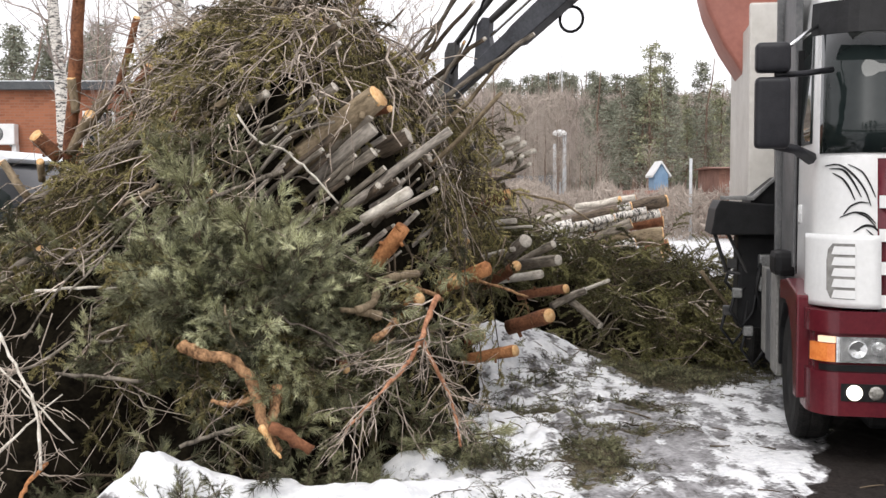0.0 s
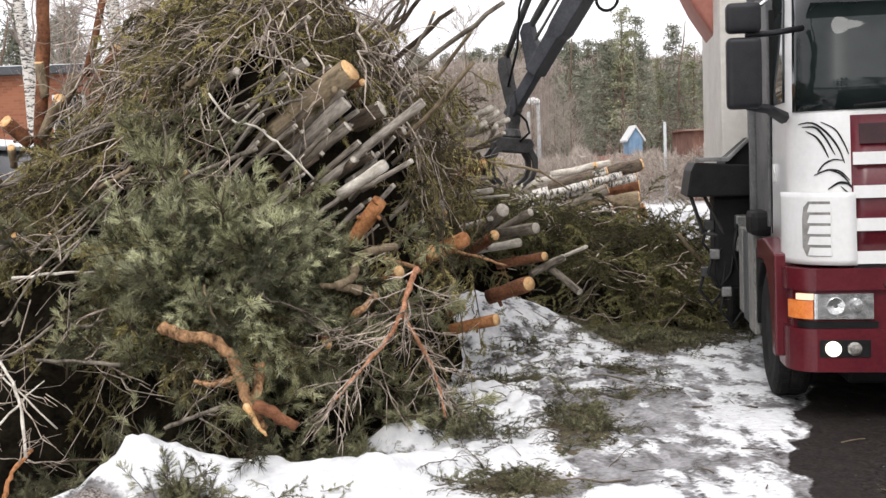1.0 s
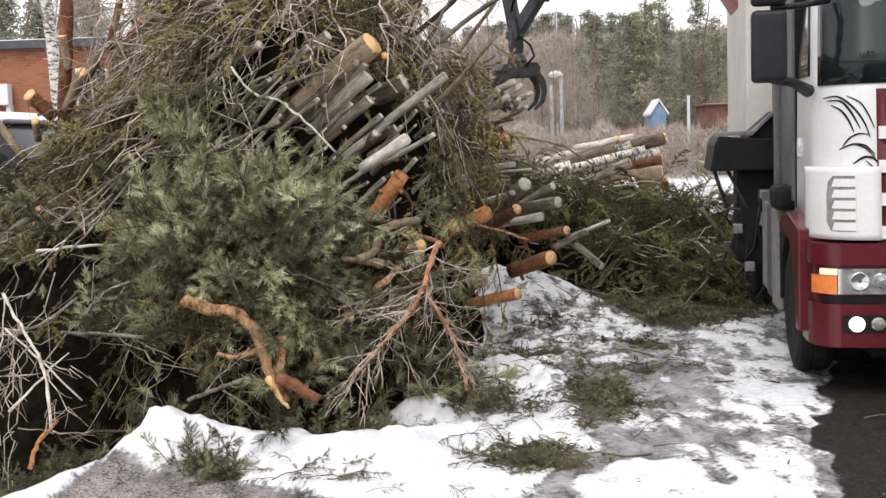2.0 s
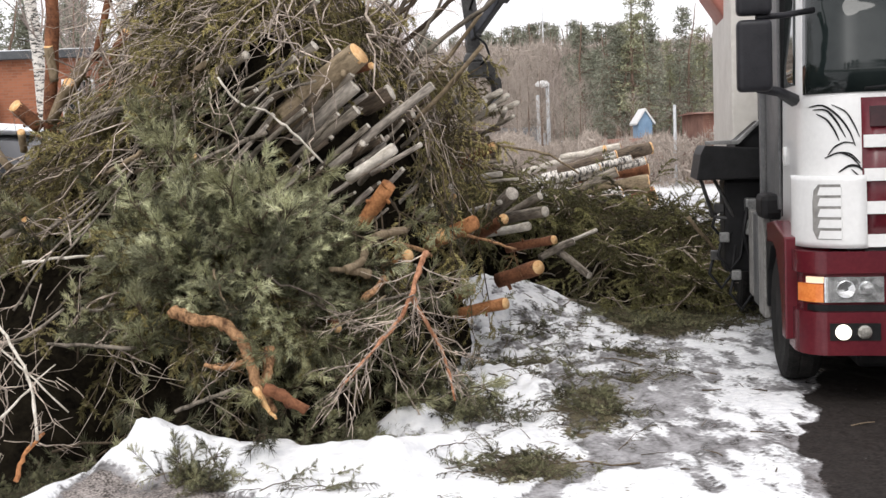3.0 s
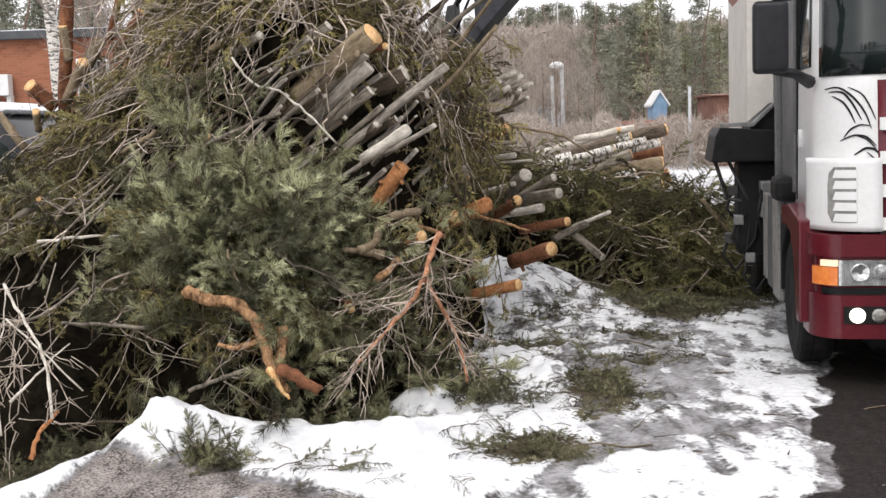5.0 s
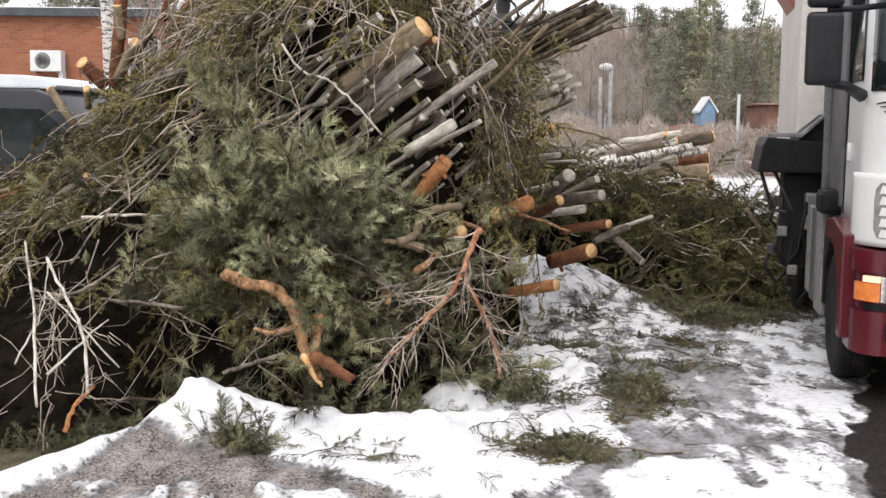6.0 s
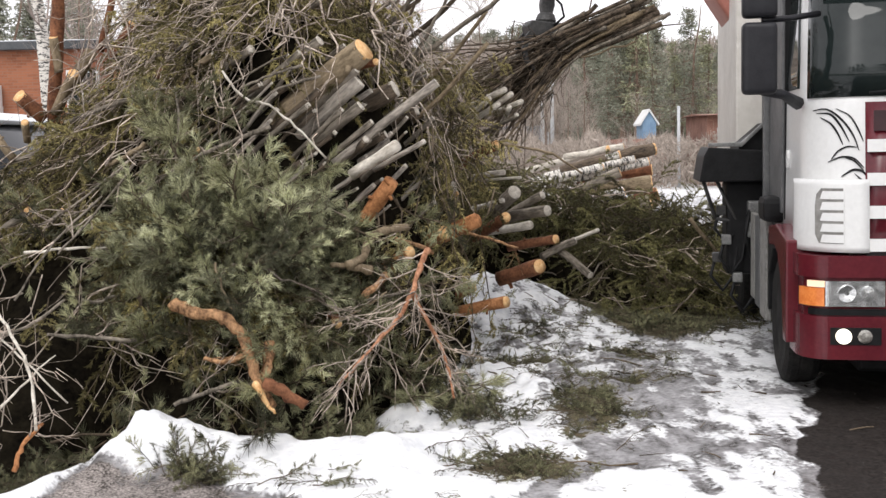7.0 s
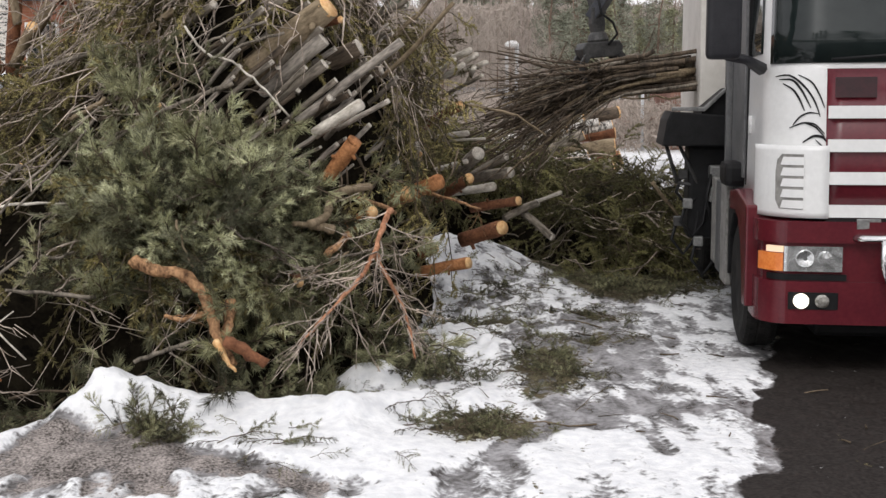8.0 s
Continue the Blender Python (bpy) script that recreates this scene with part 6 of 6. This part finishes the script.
def brick_building():
    e = empty("brick_building", pose(0, 0, 0), "low red brick building with a flat grey roof", "building")
    wall = part("brick_wall", box(-24, -5.2, 32, 32.3, -0.1, 4.62, 0), M_BRICKS, e, "red brick wall")
    n, l = M_BRICKS.node_tree.nodes, M_BRICKS.node_tree.links
    bt, tc = n.new("ShaderNodeTexBrick"), n.new("ShaderNodeTexCoord")
    mp = n.new("ShaderNodeMapping")
    mp.inputs["Rotation"].default_value = (radians(90), 0, 0)
    bt.inputs["Scale"].default_value, bt.inputs["Brick Width"].default_value, bt.inputs["Row Height"].default_value, bt.inputs["Mortar Size"].default_value = 1, 0.26, 0.075, 0.006
    bt.inputs["Mortar"].default_value = (0.28, 0.16, 0.11, 1)
    l.new(tc.outputs["Object"], mp.inputs["Vector"]), l.new(mp.outputs["Vector"], bt.inputs["Vector"])
    ramp = n["Color Ramp"]
    l.new(ramp.outputs["Color"], bt.inputs["Color1"])
    bt.inputs["Color2"].default_value = (0.36, 0.135, 0.07, 1)
    l.new(bt.outputs["Color"], n["Principled BSDF"].inputs["Base Color"])
    part("end_wall", box(-5.5, -5.2, 32.3, 42, -0.1, 4.62, 0), M_BRICKS, e)
    part("roof", box(-24.2, -5.0, 31.75, 42, 4.60, 4.82, 0.02), M_ROOF, e, "flat grey roof with a dark edge")
    part("roof_snow", box(-24, -5.3, 32.2, 41.6, 4.82, 4.88, 0.02), M_SNOW, e)
    win = part("window", box(-9.62, -8.75, 31.93, 32.06, 2.5, 4.05, 0.01), M_WHITEPAINT, e, "white framed window")
    part("pane", box(-9.54, -8.83, 31.915, 31.94, 2.58, 3.97, 0), M_WINDSCREEN, win)
    part("window_bar", box(-9.20, -9.16, 31.90, 31.93, 2.58, 3.97, 0.004), M_WHITEPAINT, win)
    ac = empty("heat_pump", pose(-11.75, 31.78, 3.14), "white heat pump unit on a brick wall", "heat pump")
    part("casing", box(-0.42, 0.42, -0.17, 0.17, 0, 0.55, 0.02), M_WHITEPAINT, ac)
    part("fan_grille", lathe([(0.001, -0.195), (0.05, -0.195), (0.20, -0.19), (0.215, -0.16), (0.001, -0.16)], 28, "y"), M_GREY_PANEL, ac).location = (-0.08, 0, 0.28)
    for k in range(5):
        part("fan_ring", lathe([(0.03 + 0.035 * k, -0.20), (0.038 + 0.035 * k, -0.203), (0.046 + 0.035 * k, -0.20), (0.038 + 0.035 * k, -0.195)], 24, "y"), M_STEEL, ac).location = (-0.08, 0, 0.28)
    for x in (-0.3, 0.3):
        part("bracket", box(x - 0.02, x + 0.02, -0.15, 0.25, -0.05, 0.0, 0.004), M_STEEL, ac)
    part("pipe_cover", box(0.30, 0.42, -0.05, 0.2, -0.3, 0.0, 0.01), M_WHITEPAINT, ac)


brick_building()


def van():
    e = empty("black_van", pose(-6.9, 15.6, 0, 0, 0, -4), "black van with snow on its roof behind the pile", "van")
    prof = [(-2.4, 0.35), (1.55, 0.35), (1.72, 0.55), (1.74, 1.0), (1.66, 1.35), (1.45, 1.95), (1.25, 2.22), (1.0, 2.30), (-2.4, 2.32)]
    smooth(part("body", prism(prof, "y", 0, 1.9, 0.06), M_VAN, e, "glossy black van body"))
    part("roof_snow", prism([(-2.35, 2.30), (1.2, 2.28), (1.28, 2.33), (1.15, 2.42), (0.8, 2.46), (-2.35, 2.48)], "y", 0.03, 1.87, 0.03), M_SNOW, e, "thick snow on the roof")
    part("side_window", prism([(-2.2, 1.35), (1.42, 1.35), (1.28, 1.85), (1.05, 2.02), (-2.2, 2.05)], "y", -0.006, 0.02, 0.004), M_WINDSCREEN, e)
    part("trim", box(-2.38, 1.66, -0.02, 0.01, 0.72, 0.80, 0.008), M_BLACK, e)
    for x in (-1.6, 1.0):
        w = part("tyre", lathe([(0.18, 0.0), (0.28, -0.02), (0.33, 0.02), (0.33, 0.18), (0.28, 0.22), (0.18, 0.2)], 28, "y"), M_TYRE, e)
        w.location = (x, -0.01, 0.33)
        part("rim", lathe([(0.001, 0.02), (0.06, -0.005), (0.15, 0.03), (0.19, 0.0), (0.19, 0.15), (0.001, 0.15)], 20, "y"), M_STEEL, w)


van()


def street_lamp(x, y, top, head):
    e = empty("street_lamp", pose(x, y, 0), "pale street lamp with a flat round head" if head else "plain pale lamp post with a sign plate", "street lamp")
    part("pole", tube_mesh("pole", np.array([(0, 0, -0.1), (0, 0, top * 0.5), (0, 0, top)]), (0.11, 0.10, 0.085), 12, 0), M_POLE, e)
    if head:
        part("lamp_head", lathe([(0.001, top + 0.26), (0.22, top + 0.22), (0.36, top + 0.08), (0.34, top - 0.02), (0.16, top - 0.08), (0.001, top - 0.10)], 20), M_WHITEPAINT, e, "white mushroom-shaped lamp head").location = (-0.25, 0, 0)
    else:
        part("sign_plate", box(-0.02, 0.32, -0.14, -0.11, 1.7, 2.4, 0.01), M_POLE, e)


street_lamp(6.10, 60, 4.75, True)
street_lamp(5.75, 61.5, 4.35, False)


def playhouse():
    e = empty("blue_playhouse", pose(10.6, 58, 0), "small light blue playhouse with a white gable", "playhouse")
    part("wall", prism([(-0.34, 0), (0.34, 0), (0.34, 2.80), (0.0, 3.28), (-0.34, 2.80)], "y", 0, 1.6, 0.02), M_BLUE, e, "light blue boarded walls")
    for s in (-1, 1):
        part("roof_slope", prism([(s * 0.48, 2.68), (s * 0.45, 2.58), (0, 3.28), (0, 3.40)], "y", -0.12, 1.8, 0.01), M_WHITEPAINT, e, "white roof slope")
    for x in np.arange(-0.30, 0.35, 0.15):
        part("board_strip", box(x - 0.015, x + 0.015, -0.03, 0.0, 0.1, 2.75, 0.004), M_BLUE, e)


playhouse()


def far_houses():
    for x0, x1, y, z, ridge, lab in ((11.1, 13.8, 48, 2.85, 2.93, "small red brick outbuilding beyond the yard"), (7.4, 9.7, 50, 1.0, 1.95, "far red house with a low roof"), (4.0, 7.6, 80, 1.9, 3.0, "far house half hidden by bare bushes")):
        e = empty("house", pose(0, 0, 0), lab, "house")
        part("wall", box(x0, x1, y, y + 4, -0.1, z, 0.01), M_FARBRICK if y != 80 else M_MORTAR, e)
        part("roof", prism([(y - 0.3, z - 0.02), (y + 4.3, z - 0.02), (y + 2, ridge)], "x", x0 - 0.2, x1 + 0.2, 0.01), M_FARBRICK if y != 80 else M_ROOF, e)
        for k in range(2):
            wx = x0 + (x1 - x0) * (0.28 + 0.44 * k)
            w = part("window", box(wx - 0.35, wx + 0.35, y - 0.05, y + 0.02, z * 0.40, z * 0.82, 0.01), M_WHITEPAINT, e)
            part("pane", box(wx - 0.28, wx + 0.28, y - 0.065, y - 0.04, z * 0.44, z * 0.78, 0), M_WINDSCREEN, w)
    m = empty("radio_mast", pose(11.9, 120, 0), "thin grey radio mast above the far treeline", "mast")
    part("mast_tube", tube_mesh("mast_tube", np.array([(0, 0, -0.1), (0, 0, 9), (0, 0, 15.6)]), (0.12, 0.09, 0.05), 8, 0), M_POLE, m)
    p = empty("utility_pole", pose(9.75, 47, 0), "thin grey pole beside the brick outbuilding", "pole")
    part("pole", tube_mesh("pole", np.array([(0, 0, -0.1), (0, 0, 3.2)]), (0.07, 0.06), 8, 0), M_POLE, p)


far_houses()
# ---------------------------------------------------------------- needles and sprigs on the ground
def litter():
    """Loose sprigs, needles and chips strewn over snow and ice."""
    nd, st = Heap(), Heap()
    spots = ((0.46, 6.80, 0.20, 0.16, 85), (1.08, 8.4, 0.20, 0.60, 150), (1.55, 9.35, 0.30, 0.16, 40), (0.82, 10.0, 0.20, 0.26, 40), (1.76, 10.35, 0.22, 0.2, 30), (2.45, 12.1, 0.60, 0.50, 420),
             (0.95, 11.2, 0.40, 0.80, 90), (0.55, 10.3, 0.25, 0.4, 36), (-1.22, 6.42, 0.14, 0.12, 20), (-0.62, 6.15, 0.25, 0.12, 14), (0.05, 8.4, 0.36, 0.28, 70), (-0.45, 7.55, 0.5, 0.15, 50), (-2.35, 6.70, 0.26, 0.16, 50), (-3.2, 6.9, 0.6, 0.3, 50))
    for cx, cy, sx, sy, count in spots:
        x, y = rng.normal(cx, sx * 0.8, count), rng.normal(cy, sy * 0.8, count)
        z = ground_height(x, y)
        p = np.stack([x, y, z + 0.02], 1)
        ways = unit(rng.normal(0, 1, p.shape) * (1, 1, 0.12))
        n = np.tile((0.0, 0.0, 1.0), (count, 1))
        strew(SPRIGS + PINE[:1], p, ways, n, nd, st, 0.2, 0.5, 0.75)
    for cx, cy, sx, count in ((-1.42, 6.50, 0.08, 14), (-1.32, 6.42, 0.08, 9), (-2.40, 6.65, 0.20, 20), (-0.85, 7.15, 0.22, 14), (0.18, 8.0, 0.22, 40)):
        x, y = rng.normal(cx, sx, count), rng.normal(cy, sx * 0.6, count)
        p = np.stack([x, y, ground_height(x, y) + 0.02], 1)
        ways = unit(rng.normal(0, 0.8, p.shape) * (1, 1, 0.3) + (0.1, -0.1, 0.55))
        strew(PINE, p, ways, np.tile((0.0, -0.4, 0.9), (count, 1)), nd, st, 0.25, 0.48, 0.85)
    tagged(part("needle_litter", nd.mesh("needle_litter"), M_PINE), "loose green sprigs scattered on the snow", "litter", kind="stuff")
    for k in range(90):
        x, y = rng.uniform(-0.6, 2.8), rng.uniform(6.2, 14)
        ln = rng.uniform(0.03, 0.20) if k % 9 else rng.uniform(0.25, 0.45)
        a = rng.uniform(0, math.pi)
        p0 = np.array([x, y, ground_height(x, y) + 0.012])
        x2, y2 = x + ln * math.cos(a), y + ln * math.sin(a)
        p1 = np.array([x2, y2, ground_height(x2, y2) + 0.016])
        st.add(*tube(wander(p0, p1, 4, 0.15), np.linspace(0.006, 0.003, 4) * rng.uniform(0.5, 1.3), 4, cap=False))
    tagged(part("ground_twigs", st.mesh("ground_twigs"), M_DRYTWIG), "small broken twigs on snow and ice", "litter", kind="stuff")


litter()


# ---------------------------------------------------------------- what moves
# seconds, hanging point of the grapple, slope of the jib
CRANE_ROWS = (
    (0.0, 0.07, 13.00, 2.92, 41),
    (0.3, 0.39, 13.00, 2.43, 49),
    (0.6, 0.73, 13.00, 2.54, 54),
    (1.0, 1.05, 13.00, 2.44, 59),
    (1.3, 1.06, 13.00, 2.55, 59),
    (1.7, 0.93, 13.00, 2.79, 58),
    (2.8, 0.64, 13.00, 3.22, 52),
    (3.3, 0.35, 13.00, 2.84, 50),
    (4.2, 0.17, 13.00, 2.80, 45),
    (5.3, 0.18, 13.00, 2.59, 48),
    (5.5, 0.21, 13.00, 2.71, 47),
    (5.7, 0.22, 13.00, 2.90, 49),
    (6.0, 0.15, 13.00, 3.28, 50),
    (6.5, 0.61, 12.90, 3.55, 52),
    (7.0, 1.26, 12.70, 3.45, 55),
    (7.5, 1.76, 12.50, 3.04, 57),
    (8.0, 2.06, 12.30, 2.82, 60))
# seconds, grip point, tilt of the bundle
BUNDLE_ROWS = (
    (0.0, -0.35, 13.00, 1.89, 0),
    (4.2, -0.35, 13.00, 1.89, 0),
    (5.2, -0.35, 13.00, 1.89, 0),
    (5.5, 0.02, 13.00, 2.05, 2),
    (5.7, 0.22, 13.00, 2.30, 16),
    (6.0, 0.25, 13.00, 2.72, 24),
    (6.5, 0.61, 12.90, 3.06, 7),
    (7.0, 1.35, 12.70, 2.95, 20),
    (7.5, 1.84, 12.50, 2.53, 23),
    (8.0, 2.13, 12.30, 2.19, 5))


def jib_pose(x, y, z, slope):
    """The jib rises from its tip to the east and towards the road."""
    d = Vector((math.cos(radians(slope)) * 0.92, -0.38, math.sin(radians(slope)) * 0.92)).normalized()
    side = Vector((0, 0, 1)).cross(d).normalized()
    up = d.cross(side)
    m = Matrix((d, side, up)).transposed().to_4x4()
    m.translation = (x, y, z)
    return m


def motions():
    jib, inner, grab = [], [], []
    for i, (t, x, y, z, slope) in enumerate(CRANE_ROWS):
        m = jib_pose(x, y, z, slope)
        jib.append((t, m))
        elbow = m @ Vector((3.9, 0, 0))
        d = (elbow - Vector((4.1, 10.6, 3.9))).normalized()
        side = Vector((0, 0, 1)).cross(d).normalized()
        n = Matrix((d, side, d.cross(side))).transposed().to_4x4()
        n.translation = (4.1, 10.6, 3.9)
        inner.append((t, n))
        grab.append((t, pose(x, y, z, 0, 6 * math.sin(2.1 * t), 12 + 5 * math.sin(t))))
    walk(crane_jib, jib)
    walk(crane_boom, inner)
    walk(grapple, grab)
    walk(branch_bundle, [(t, pose(x, y, z, 0, -tilt, 0)) for t, x, y, z, tilt in BUNDLE_ROWS])


motions()
